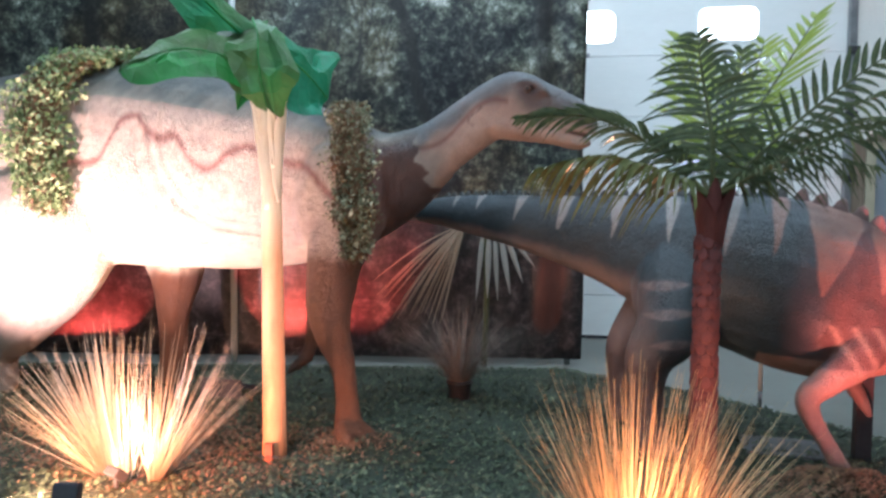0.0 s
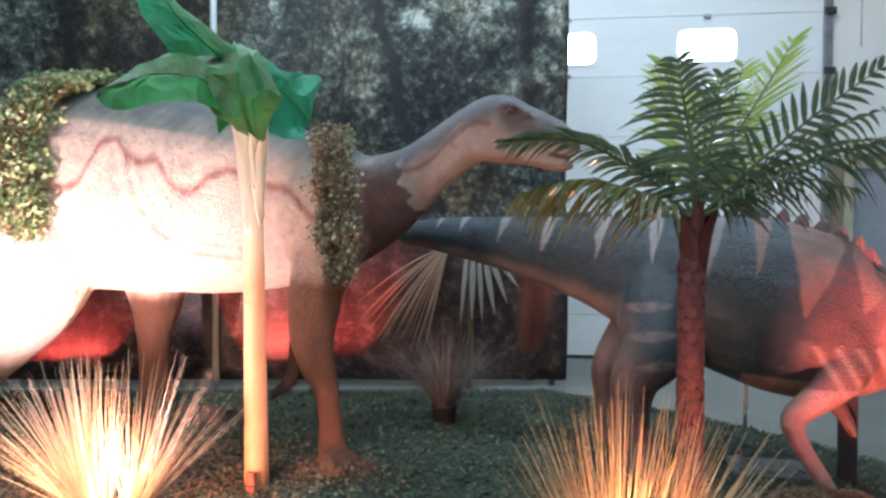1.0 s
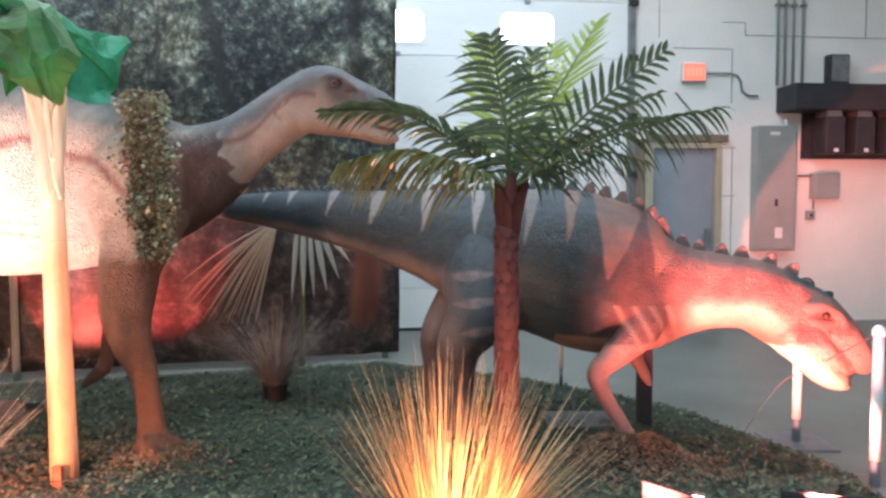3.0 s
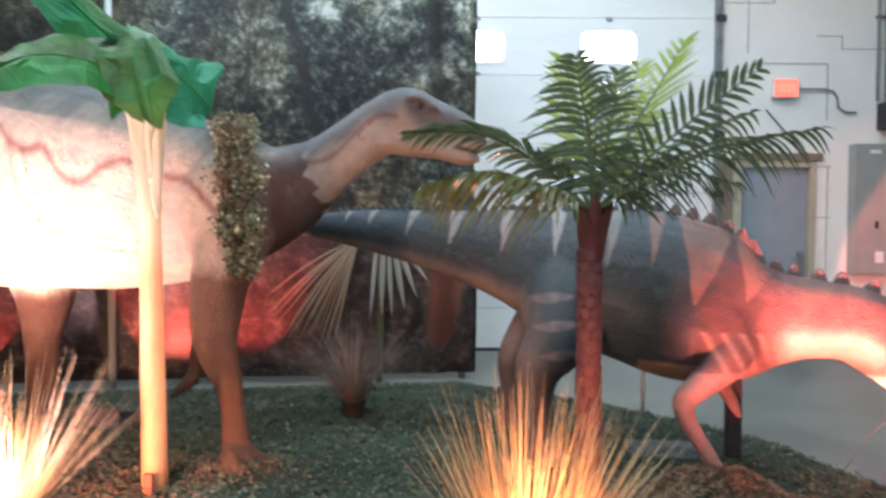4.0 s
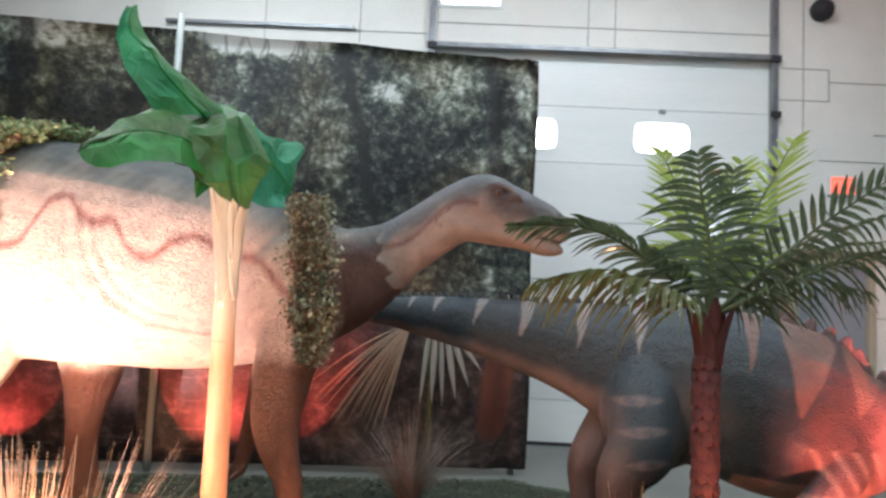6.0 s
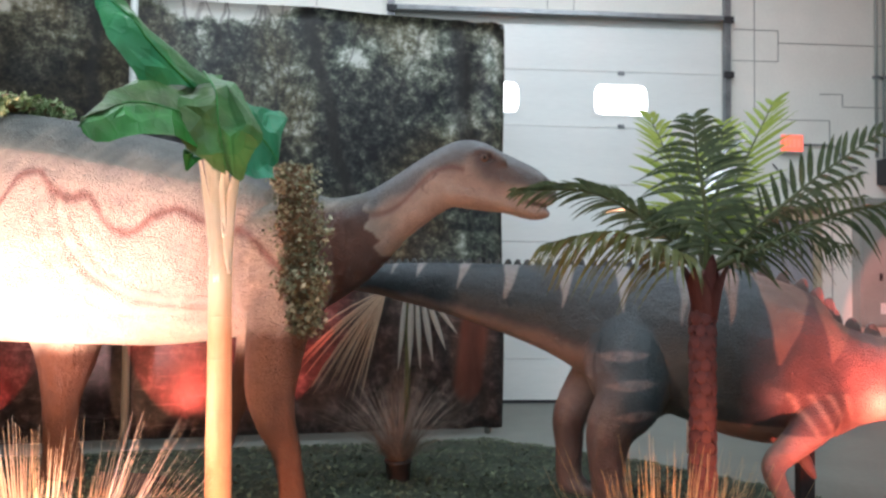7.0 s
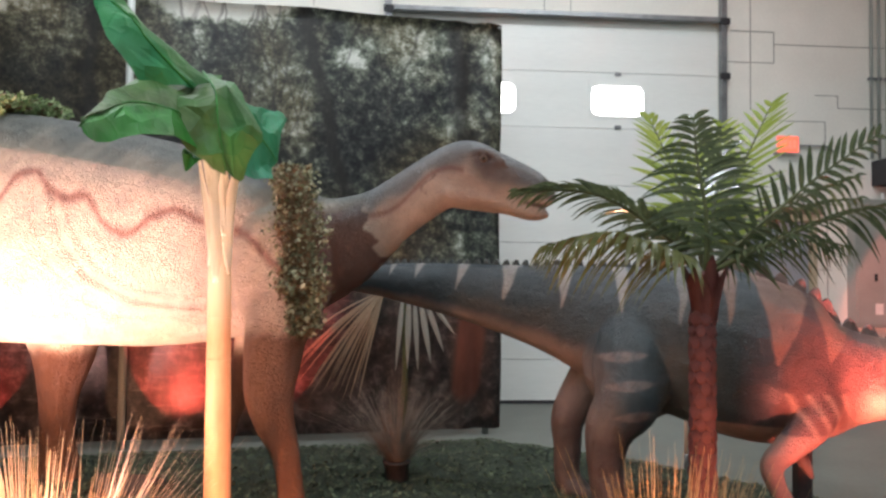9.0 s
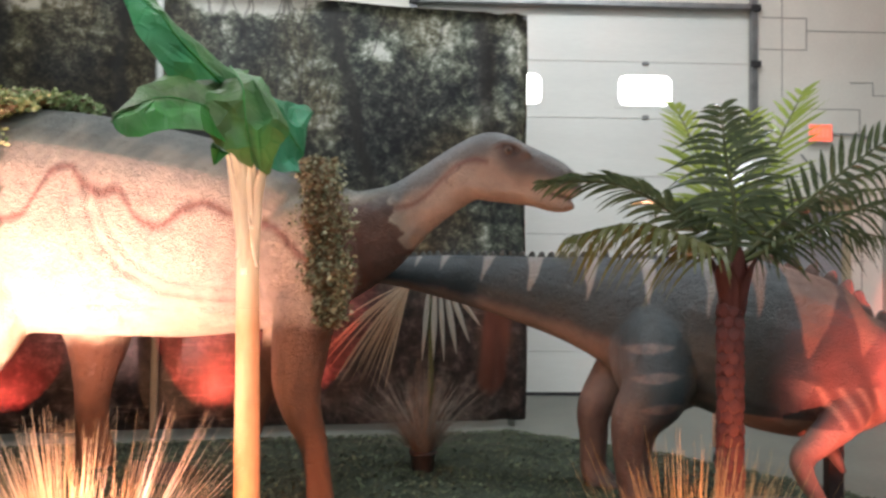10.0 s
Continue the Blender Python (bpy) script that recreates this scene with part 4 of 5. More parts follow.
    upper = smoothstep(1.19, 1.04, z + 0.03 * w) * smoothstep(-1.45, -1.36, x) * (x > -1.5) * (y < 3.45)
    shoulder = smoothstep(1.50, 1.15, z) * smoothstep(-1.5, -1.25, x) * (x < -0.9) * (y < 3.5) * (z > 1.0)
    c = blend(c, 0.75 * shoulder, (0.27, 0.19, 0.16))
    c = blend(c, np.clip(np.maximum(leg, upper), 0, 1), (0.118, 0.058, 0.032))
    # far-side legs painted darker still, their shade put into the colour
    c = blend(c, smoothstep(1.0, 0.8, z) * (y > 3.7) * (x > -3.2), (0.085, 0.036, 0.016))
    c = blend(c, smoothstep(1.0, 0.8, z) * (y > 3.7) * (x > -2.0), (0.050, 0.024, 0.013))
    # crease shade of the near flank's folds, put into the colour as well
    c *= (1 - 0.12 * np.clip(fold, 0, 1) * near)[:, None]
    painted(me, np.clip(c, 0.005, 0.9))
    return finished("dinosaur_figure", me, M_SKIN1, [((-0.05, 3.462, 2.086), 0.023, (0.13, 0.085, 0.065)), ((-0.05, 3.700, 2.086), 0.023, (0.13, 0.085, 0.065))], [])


def finished(name, me, material, eyes, plates):
    """Adds eyes and back plates to the skin, in the one mesh."""
    bm = bmesh.new()
    bm.from_mesh(me)
    layer = bm.verts.layers.float_color["paint"]
    for c, r, tone in eyes:
        made = bmesh.ops.create_uvsphere(bm, u_segments=12, v_segments=8, radius=r, matrix=Matrix.Translation(c))
        for v in made["verts"]:
            v[layer] = (*tone, 1)
        pupil = bmesh.ops.create_uvsphere(bm, u_segments=10, v_segments=6, radius=r * 0.5, matrix=Matrix.Translation((c[0], c[1] + (-0.62 if c[1] < 3.6 else 0.62) * r, c[2])))
        for v in pupil["verts"]:
            v[layer] = (0.01, 0.01, 0.01, 1)
    for (px, py, pz), (tx, ty, tz), h, wdt, tone in plates:
        t = Vector((tx, ty, tz)).normalized()
        up = Vector((0, 0, 1)) - t * t.z
        up.normalize()
        side = t.cross(up)
        outline = [(-0.74, -0.5), (-0.60, 0.12), (-0.40, 0.62), (-0.16, 0.94), (0.08, 1.0), (0.32, 0.80), (0.52, 0.35), (0.66, -0.05), (0.74, -0.5)]
        rings = []
        for s, shrink in ((-0.010, 0.8), (-0.016, 1.0), (0.016, 1.0), (0.010, 0.8)):
            rings.append([bm.verts.new(Vector((px, py, pz)) + t * (a * wdt * shrink) + up * (b * h * (shrink if b > 0 else 1)) + side * (s * 0.8 if shrink == 1 else s * 1.6)) for a, b in outline])
        for ring in rings:
            for v in ring:
                v[layer] = (*tone, 1)
        for a, b in zip(rings, rings[1:]):
            for k in range(len(a) - 1):
                bm.faces.new((a[k], a[k + 1], b[k + 1], b[k]))
        bm.faces.new(rings[0])
        bm.faces.new(list(reversed(rings[3])))
    bmesh.ops.recalc_face_normals(bm, faces=bm.faces[:])
    bm.to_mesh(me)
    bm.free()
    me.materials.clear()
    me.materials.append(material)
    me.polygons.foreach_set("use_smooth", [True] * len(me.polygons))
    return new(name, me)


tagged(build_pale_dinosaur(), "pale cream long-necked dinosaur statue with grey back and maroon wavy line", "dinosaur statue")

# ---- striped dinosaur figure with a crest of back plates ----
D2_BODY = [
    (-1.35, 4.34, 1.38, 0.035), (-0.86, 4.30, 1.38, 0.095), (-0.56, 4.25, 1.36, 0.14), (-0.17, 4.20, 1.31, 0.19), (0.20, 4.10, 1.25, 0.245), (0.51, 4.00, 1.19, 0.31), (0.81, 3.85, 1.11, 0.385), (1.08, 3.72, 1.06, 0.43),
    (1.31, 3.60, 1.02, 0.46), (1.46, 3.50, 0.98, 0.455), (1.62, 3.43, 0.935, 0.42), (1.76, 3.38, 0.905, 0.345), (1.90, 3.35, 0.905, 0.26), (2.06, 3.30, 0.91, 0.21), (2.25, 3.27, 0.89, 0.195), (2.40, 3.25, 0.82, 0.195),
]
D2_HEAD = [(2.25, 3.27, 0.89, 0.185), (2.40, 3.25, 0.805, 0.195), (2.52, 3.22, 0.75, 0.195), (2.61, 3.20, 0.69, 0.172), (2.68, 3.18, 0.635, 0.146), (2.74, 3.16, 0.585, 0.116), (2.785, 3.15, 0.55, 0.090), (2.81, 3.15, 0.525, 0.058)]
D2_LEGS = [
    [(0.88, 3.76, 1.12, 0.26), (0.83, 3.62, 0.94, 0.25), (0.76, 3.47, 0.74, 0.19), (0.66, 3.45, 0.58, 0.140), (0.64, 3.45, 0.40, 0.105), (0.66, 3.45, 0.20, 0.095), (0.70, 3.42, 0.07, 0.10)],
    [(0.80, 4.05, 1.05, 0.22), (0.68, 4.06, 0.82, 0.16), (0.51, 4.05, 0.54, 0.115), (0.50, 4.05, 0.34, 0.09), (0.50, 4.05, 0.15, 0.085), (0.54, 4.02, 0.06, 0.10)],
    [(1.66, 3.22, 0.80, 0.14), (1.60, 3.13, 0.70, 0.10), (1.46, 3.07, 0.59, 0.070), (1.375, 3.05, 0.51, 0.058), (1.40, 3.05, 0.41, 0.047), (1.46, 3.05, 0.31, 0.040), (1.51, 3.05, 0.22, 0.042), (1.54, 3.05, 0.17, 0.022)],
    [(1.76, 3.60, 0.75, 0.12), (1.74, 3.62, 0.6, 0.065), (1.70, 3.58, 0.5, 0.05), (1.74, 3.52, 0.40, 0.035), (1.77, 3.5, 0.33, 0.018)],
]


def build_striped_dinosaur():
    bm = bmesh.new()
    limb(bm, D2_BODY, 0.78, 4, 26)
    limb(bm, D2_HEAD, 0.62, 4, 20)
    for rows in D2_LEGS:
        limb(bm, rows, 0.95, 4, 16)
    for px, py, pz in ((1.50, 3.03, 0.24), (1.52, 3.08, 0.24)):
        limb(bm, [(px, py, pz, 0.022), (px + 0.05, py, pz - 0.06, 0.017), (px + 0.065, py, pz - 0.1, 0.008)], 1, 2, 8)
    for fx, fy in ((0.70, 3.42), (0.54, 4.02)):
        for k in range(-1, 2):
            limb(bm, [(fx, fy + 0.05 * k, 0.07, 0.055), (fx + 0.10, fy - 0.02 + 0.07 * k, 0.05, 0.042), (fx + 0.17, fy - 0.03 + 0.09 * k, 0.035, 0.024)], 1, 2, 10)
    # cheek, jaw, beak, brow
    limb(bm, [(2.50, 3.20, 0.66, 0.11), (2.60, 3.18, 0.575, 0.092), (2.67, 3.17, 0.515, 0.070), (2.70, 3.165, 0.49, 0.055)], 1.35, 3, 12)
    limb(bm, [(2.42, 3.21, 0.675, 0.10), (2.51, 3.19, 0.59, 0.090), (2.60, 3.17, 0.495, 0.080), (2.67, 3.16, 0.442, 0.058), (2.715, 3.16, 0.418, 0.030)], 1.4, 3, 12)
    limb(bm, [(2.56, 3.20, 0.90, 0.035), (2.65, 3.19, 0.80, 0.045), (2.74, 3.17, 0.69, 0.042), (2.80, 3.16, 0.60, 0.034)], 1.0, 3, 10)
    for yy in (3.10, 3.34):
        limb(bm, [(2.48, yy + 0.01, 0.842, 0.022), (2.55, yy, 0.848, 0.028), (2.62, yy, 0.815, 0.026), (2.69, yy + 0.01, 0.74, 0.02)], 0.9, 3, 10)
        limb(bm, [(2.50, yy, 0.772, 0.018), (2.56, yy - 0.002, 0.755, 0.02), (2.62, yy, 0.762, 0.015)], 0.9, 3, 10)
    # thigh and shoulder swellings
    bmesh.ops.create_icosphere(bm, subdivisions=3, radius=1, matrix=Matrix.LocRotScale((0.88, 3.70, 0.96), Euler((0, 0.25, 0)), (0.33, 0.20, 0.40)))
    bmesh.ops.create_icosphere(bm, subdivisions=3, radius=1, matrix=Matrix.LocRotScale((1.62, 3.25, 0.86), Euler((0, 0.5, 0)), (0.20, 0.15, 0.24)))
    me = remeshed(bm, 0.0105, 12)
    v = verts_of(me)
    x, y, z = v.T
    r = np.array(D2_BODY)
    zc, rv = np.interp(x, r[:, 0], r[:, 2]), np.interp(x, r[:, 0], r[:, 3])
    rel = (z - zc) / rv
    w = wavy(x, z, 4.0)
    teal, pale, tan, rust = (0.023, 0.042, 0.054), (0.32, 0.30, 0.29), (0.25, 0.185, 0.172), (0.105, 0.050, 0.046)
    c = np.tile(np.array(teal), (len(v), 1))
    # front part browner
    c = blend(c, smoothstep(1.36, 1.60, x + 0.22 * (0.95 - z) + 0.06 * w), rust)
    # belly
    belly = smoothstep(-0.35, -0.85, rel + 0.08 * w) * (1 - smoothstep(0.40, 0.75, x)) + 0.3 * smoothstep(-0.55, -0.95, rel) * smoothstep(1.35, 1.55, x)
    c = blend(c, np.clip(belly, 0, 1), tan)
    throat = smoothstep(0.20, -0.45, rel + 0.08 * w) * smoothstep(1.74, 1.95, x)
    c = blend(c, np.clip(throat, 0, 1), (0.46, 0.36, 0.27))
    c = blend(c, smoothstep(1.70, 1.95, x + 0.1 * w) * (1 - throat), (0.20, 0.100, 0.088))
    # pale wedges hanging from the back
    for sx, half, depth in ((-0.66, 0.024, 0.2), (-0.47, 0.030, 0.1), (-0.18, 0.040, -0.12), (0.127, 0.056, -0.30), (0.463, 0.058, -0.10), (0.775, 0.058, 0.08), (1.09, 0.052, 0.05), (1.30, 0.036, 0.30), (1.53, 0.100, -0.05), (1.77, 0.075, 0.2), (2.06, 0.075, 0.0), (2.24, 0.045, 0.1)):
        half, depth = half * (0.8 if sx < 1.3 else 1.15), depth + (0.14 if sx < 1.3 else 0.0)
        slant = 0.10 if sx > 1.0 else 0.05
        t = np.clip((rel - depth) / (0.92 - depth), 0, 1)
        mid = sx + slant * (rel - 0.9) + 0.008 * w
        wedge = np.clip((half * t - np.abs(x - mid)) / 0.010 + 0.5, 0, 1) * smoothstep(depth - 0.02, depth + 0.05, rel) * (z > zc)
        c = blend(c, wedge * (0.85 if sx < 1.0 else 0.5 if sx < 1.3 else 0.65 if sx < 1.8 else 0.35), pale if sx < 1.3 else (0.32, 0.17, 0.125))
    # bars across the thigh
    for bz, bx, half in ((0.985, 0.72, 0.15), (0.838, 0.755, 0.15), (0.678, 0.775, 0.12)):
        bar = np.clip((0.030 * (1 - (np.abs(x - bx) / half) ** 2) - np.abs(z - bz - 0.10 * (x - bx))) / 0.010 + 0.3, 0, 1) * (np.abs(x - bx) < half) * (y < 3.6)
        c = blend(c, bar * np.clip(0.45 + 0.25 * wavy(x * 3, z * 3, 7.0), 0.1, 0.6), (0.27, 0.20, 0.19))
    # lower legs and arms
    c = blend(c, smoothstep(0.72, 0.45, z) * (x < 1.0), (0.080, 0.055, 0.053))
    arm = (z < 0.66) * (x > 1.2) * (x < 1.85)
    c = blend(c, arm * 0.9, (0.26, 0.165, 0.14))
    for k in range(4):
        sl = np.exp(-((x - 1.55 - 0.09 * k + 0.5 * (z - 0.72)) / 0.018) ** 2) * (z > 0.62) * (z < 0.85) * (y < 3.3)
        c = blend(c, sl * 0.55, (0.42, 0.30, 0.24))
    # head
    hd = smoothstep(2.36, 2.44, x)
    c = blend(c, hd * smoothstep(0.44, 0.60, z - 0.6 * (2.6 - x)), (0.30, 0.135, 0.11))
    crest = hd * smoothstep(0.0, 0.025, z - (0.955 - 0.42 * (x - 2.44)) + 0.012 * w) * (x < 2.66)
    c = blend(c, np.clip(crest, 0, 1), (0.035, 0.07, 0.07))
    socket = np.exp(-((np.hypot(x - 2.568, z - 0.801) / 0.05) ** 4)) * hd
    c = blend(c, socket * 0.6, (0.06, 0.03, 0.028))
    ridge = np.exp(-((z - (0.90 - 1.05 * (x - 2.60))) / 0.02) ** 2) * hd * (x > 2.62)
    c = blend(c, ridge * 0.5, (0.10, 0.05, 0.045))
    mouth = np.exp(-((z - (0.478 - 0.15 * (x - 2.70))) / 0.014) ** 2) * smoothstep(2.66, 2.70, x)
    c = blend(c, mouth, (0.03, 0.01, 0.01))
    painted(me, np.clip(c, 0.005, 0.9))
    # plates along the topline
    curve = spline(D2_BODY, 30)
    plates, gone = [], 0.0
    for a, b in zip(curve, curve[1:]):
        step = float(np.linalg.norm(b[:3] - a[:3]))
        gone += step
        size = float(np.interp(a[0], [-0.7, 0.3, 1.2, 2.3], [0.032, 0.042, 0.058, 0.066]))
        if a[0] < -0.75 or gone < size * 1.42:
            continue
        gone = 0.0
        t = (b[:3] - a[:3]) / step
        up = np.array((0, 0, 1.0)) - t * t[2]
        up /= np.linalg.norm(up)
        top = a[:3] + up * (a[3] - 0.006)
        tone = (0.07, 0.085, 0.085) if a[0] < 1.3 else (0.19, 0.12, 0.11)
        plates.append((tuple(top), tuple(t), size, size, tone))
    plates.append(((2.52, 3.22, 0.945), (0.9, 0, -0.4), 0.045, 0.08, (0.03, 0.06, 0.06)))
    plates.append(((2.62, 3.20, 0.885), (0.7, 0, -0.7), 0.040, 0.05, (0.03, 0.06, 0.06)))
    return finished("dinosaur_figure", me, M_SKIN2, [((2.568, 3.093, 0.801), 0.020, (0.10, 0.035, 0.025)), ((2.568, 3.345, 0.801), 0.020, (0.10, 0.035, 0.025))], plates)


tagged(build_striped_dinosaur(), "teal and rust striped dinosaur statue with back plates, head lowered", "dinosaur statue")
prop = thing("support_post", (1.77, 3.62, 0.03), "black steel post that props the striped statue", "support post")
part("post", boxed(-0.04, 0.04, -0.04, 0.04, 0, 0.66, 0.005), M_DARK, prop)
part("foot", boxed(-0.10, 0.10, -0.10, 0.10, 0, 0.02, 0.004), M_DARK, prop)

# ---- palm tree ----
palm = thing("artificial_palm_tree", (0.86, 2.45, 0.0), "artificial palm tree with scaly brown trunk", "palm tree")
PALM_TOP = 1.40
TRUNK_R = ((0, 0.4, 0.9, 1.4), (0.056, 0.050, 0.045, 0.046))
part("trunk", tube(bmesh.new(), [(0.0, 0, 0), (-0.005, 0, 0.4), (0.0, 0, 0.9), (0.01, 0, PALM_TOP)], TRUNK_R[1], 14), M_BARKDARK, palm, smooth=True)
bm = bmesh.new()
ring = [bm.verts.new((0.0255 * math.cos(a), -0.001, 0.031 * math.sin(a))) for a in (2 * math.pi * k / 8 for k in range(8))]
lip = [bm.verts.new((0.020 * math.cos(a), -0.006, 0.002 + 0.025 * math.sin(a))) for a in (2 * math.pi * k / 8 for k in range(8))]
boss = bm.verts.new((0, -0.0075, 0.012))
for k in range(8):
    bm.faces.new((ring[k], ring[(k + 1) % 8], lip[(k + 1) % 8], lip[k]))
    bm.faces.new((lip[k], lip[(k + 1) % 8], boss))
bmesh.ops.recalc_face_normals(bm, faces=bm.faces[:])
scale_mesh = mesh_of("bark_scale", bm, M_BARK)
for row in range(27):
    for k in range(7):
        a = 2 * math.pi * (k + 0.5 * (row % 2)) / 7 + rng.uniform(-0.05, 0.05)
        z = 0.03 + row * 0.0475
        s = new("bark_scale", scale_mesh)
        s.parent = palm
        rr = np.interp(z, *TRUNK_R)
        s.matrix_local = Matrix.Translation((rr * math.sin(a), -rr * math.cos(a), z)) @ Matrix.Rotation(a, 4, "Z") @ Matrix.Rotation(radians(-8 + rng.uniform(-8, 8)), 4, "X") @ Matrix.Scale(rng.uniform(0.88, 1.12), 4)
part("crown_shaft", tube(bmesh.new(), [(0.008, 0, 1.26), (0.01, 0, 1.30), (0.012, 0, 1.38), (0.012, 0, 1.46)], [0.046, 0.047, 0.044, 0.030], 14), M_HUSK, palm, "red-brown husk below the fronds", smooth=True)


def husk(angle, z0, z1, wrap, flare):
    """A smooth boat-shaped frond base that wraps the shaft and ends in a point."""
    bm, rows = bmesh.new(), []
    for j in range(11):
        v = j / 10
        half = wrap * (0.95 - 0.15 * v) * (1 - v ** 3.0) + 0.05
        rad = 0.049 + flare * v ** 1.4
        rows.append([bm.verts.new((0.01 + rad * math.cos(angle + half * (k / 5 - 1)), rad * math.sin(angle + half * (k / 5 - 1)), z0 + (z1 - z0) * v)) for k in range(11)])
    for p, q in zip(rows, rows[1:]):
        for k in range(10):
            bm.faces.new((p[k], p[k + 1], q[k + 1], q[k]))
    bmesh.ops.solidify(bm, geom=bm.faces[:], thickness=0.005)
    part("husk", bm, M_HUSK, palm, smooth=True)


for a, z0, z1, wrap, flare in ((-2.3, 1.25, 1.47, 1.1, 0.040), (-0.6, 1.26, 1.49, 1.0, 0.046), (0.9, 1.25, 1.48, 1.1, 0.040), (2.5, 1.26, 1.49, 1.0, 0.046), (-1.5, 1.31, 1.52, 0.6, 0.034)):
    husk(a, z0, z1, wrap, flare)


def frond(points, length_max, material, name_label, droop, seed, width=0.0112, lift=0.22, lean=(0.55, 1.6), count=30, single=True, twist=0.0):
    """A feather frond: midrib through points, folded leaflets on both sides."""
    r = random.Random(seed)
    q = spline(points, 8)
    rib = part("frond", tube(bmesh.new(), [tuple(p) for p in q], list(np.linspace(0.012, 0.003, len(q))), 6), M_RACHIS, palm, name_label, smooth=True)
    seg = np.r_[0, np.cumsum(np.linalg.norm(np.diff(q, axis=0), axis=1))]
    joined = bmesh.new()
    for i in range(count):
        t = 0.15 + 0.85 * i / (count - 1)
        s = t * seg[-1]
        p, p2, p1 = (Vector([np.interp(min(max(e, 0), seg[-1]), seg, q[:, k]) for k in range(3)]) for e in (s, s + 0.02, s - 0.02))
        tan = (p2 - p1).normalized()
        side = tan.cross(Vector((0, 0, 1)))
        if side.length < 0.45:
            side = Vector((1, 0, 0)) - tan * tan.x
        side.normalize()
        up = side.cross(tan).normalized()
        if up.z < 0 and abs(tan.z) < 0.8:
            up.negate()
        side.rotate(Matrix.Rotation(radians(twist), 3, tan))
        up.rotate(Matrix.Rotation(radians(twist), 3, tan))
        ln = length_max * (math.sin(math.pi * (0.20 + 0.74 * t)) ** 0.7)
        for sgn in (-1, 1):
            n = ln * r.uniform(0.86, 1.1)
            out = (side * sgn + tan * (lean[0] + (lean[1] - lean[0]) * t + r.uniform(-0.12, 0.12)) + up * (lift + r.uniform(-0.12, 0.12))).normalized()
            nrm = out.cross(tan).normalized()
            turn = Matrix.Rotation(r.uniform(-0.55, 0.55), 3, out)
            nrm.rotate(turn)
            wd = nrm.cross(out).normalized()
            sag = droop * r.uniform(0.75, 1.25)
            bm = bmesh.new() if single else joined
            left, right, mid = [], [], []
            for k in range(6):
                u = k / 5
                c = p + out * (n * u) + Vector((0, 0, -sag * n * u * u))
                ww = width * (0.45, 0.95, 1.0, 0.85, 0.55, 0.05)[k]
                left.append(bm.verts.new(c - wd * ww))
                mid.append(bm.verts.new(c - nrm * ww * 0.4))
                right.append(bm.verts.new(c + wd * ww))
            for k in range(5):
                bm.faces.new((left[k], mid[k], mid[k + 1], left[k + 1]))
                bm.faces.new((mid[k], right[k], right[k + 1], mid[k + 1]))
            if single:
                part("leaflet", bm, material, rib)
    if single:
        joined.free()
    else:
        tagged(part("foliage", joined, material, rib), kind="stuff")


C0 = (0.012, 0, 1.44)
frond([C0, (-0.18, -0.02, 1.62), (-0.45, -0.04, 1.77), (-0.76, -0.05, 1.78)], 0.20, M_PALM, "arching glossy dark green frond", 0.40, 1, lift=0.25, lean=(0.6, 1.6), count=32, width=0.0118, twist=28)
frond([C0, (-0.16, -0.10, 1.53), (-0.42, -0.18, 1.60), (-0.66, -0.24, 1.55)], 0.22, M_PALMOLIVE, "low arching olive green frond", 0.95, 2, lift=0.05, lean=(0.5, 1.6), count=42, width=0.0105, twist=22)
frond([C0, (0.00, -0.05, 1.68), (-0.04, -0.07, 1.90), (-0.07, -0.12, 2.06)], 0.30, M_PALM, "upright green frond", 0.50, 3, lift=0.12, lean=(0.0, 1.0), count=20, width=0.0125)
frond([C0, (0.14, 0.20, 1.72), (0.30, 0.34, 1.98), (0.46, 0.46, 2.25)], 0.32, M_PALMYOUNG, "upright yellow-green young frond", 0.16, 4, width=0.0125, lean=(0.3, 1.4), count=18)
frond([C0, (0.18, -0.06, 1.62), (0.40, -0.10, 1.82), (0.62, -0.14, 1.99)], 0.21, M_PALM, "rising dark green frond", 0.25, 5, lift=0.35, lean=(0.1, 1.1), width=0.0115, count=20, twist=-50)
frond([C0, (0.20, -0.14, 1.56), (0.46, -0.24, 1.68), (0.78, -0.32, 1.74)], 0.20, M_PALM, "long spreading green frond", 0.85, 6, lift=0.05, lean=(0.6, 1.7), count=30, width=0.0085, twist=-32)
frond([C0, (0.22, 0.14, 1.60), (0.50, 0.26, 1.74), (0.80, 0.34, 1.80)], 0.20, M_PALM, "spreading green frond", 0.7, 7, single=False, twist=-25, width=0.0085, count=24)
frond([C0, (-0.06, 0.20, 1.63), (-0.10, 0.42, 1.76), (-0.12, 0.62, 1.74)], 0.22, M_PALM, "green frond", 0.6, 8, single=False)
frond([C0, (0.06, 0.06, 1.68), (0.10, 0.10, 1.88), (0.12, 0.12, 2.04)], 0.28, M_PALM, "upright green frond", 0.4, 9, lift=0.05, lean=(0.1, 1.5), count=18, single=False)
frond([C0, (0.18, -0.02, 1.54), (0.38, 0.02, 1.61), (0.60, 0.06, 1.57)], 0.17, M_PALM, "low spreading green frond", 1.0, 10, single=False, width=0.0085, count=22)
frond([C0, (0.10, 0.26, 1.72), (0.20, 0.44, 1.96), (0.27, 0.58, 2.18)], 0.30, M_PALMYOUNG, "upright yellow-green young frond", 0.2, 14, width=0.0125, lean=(0.3, 1.4), count=18, single=False)
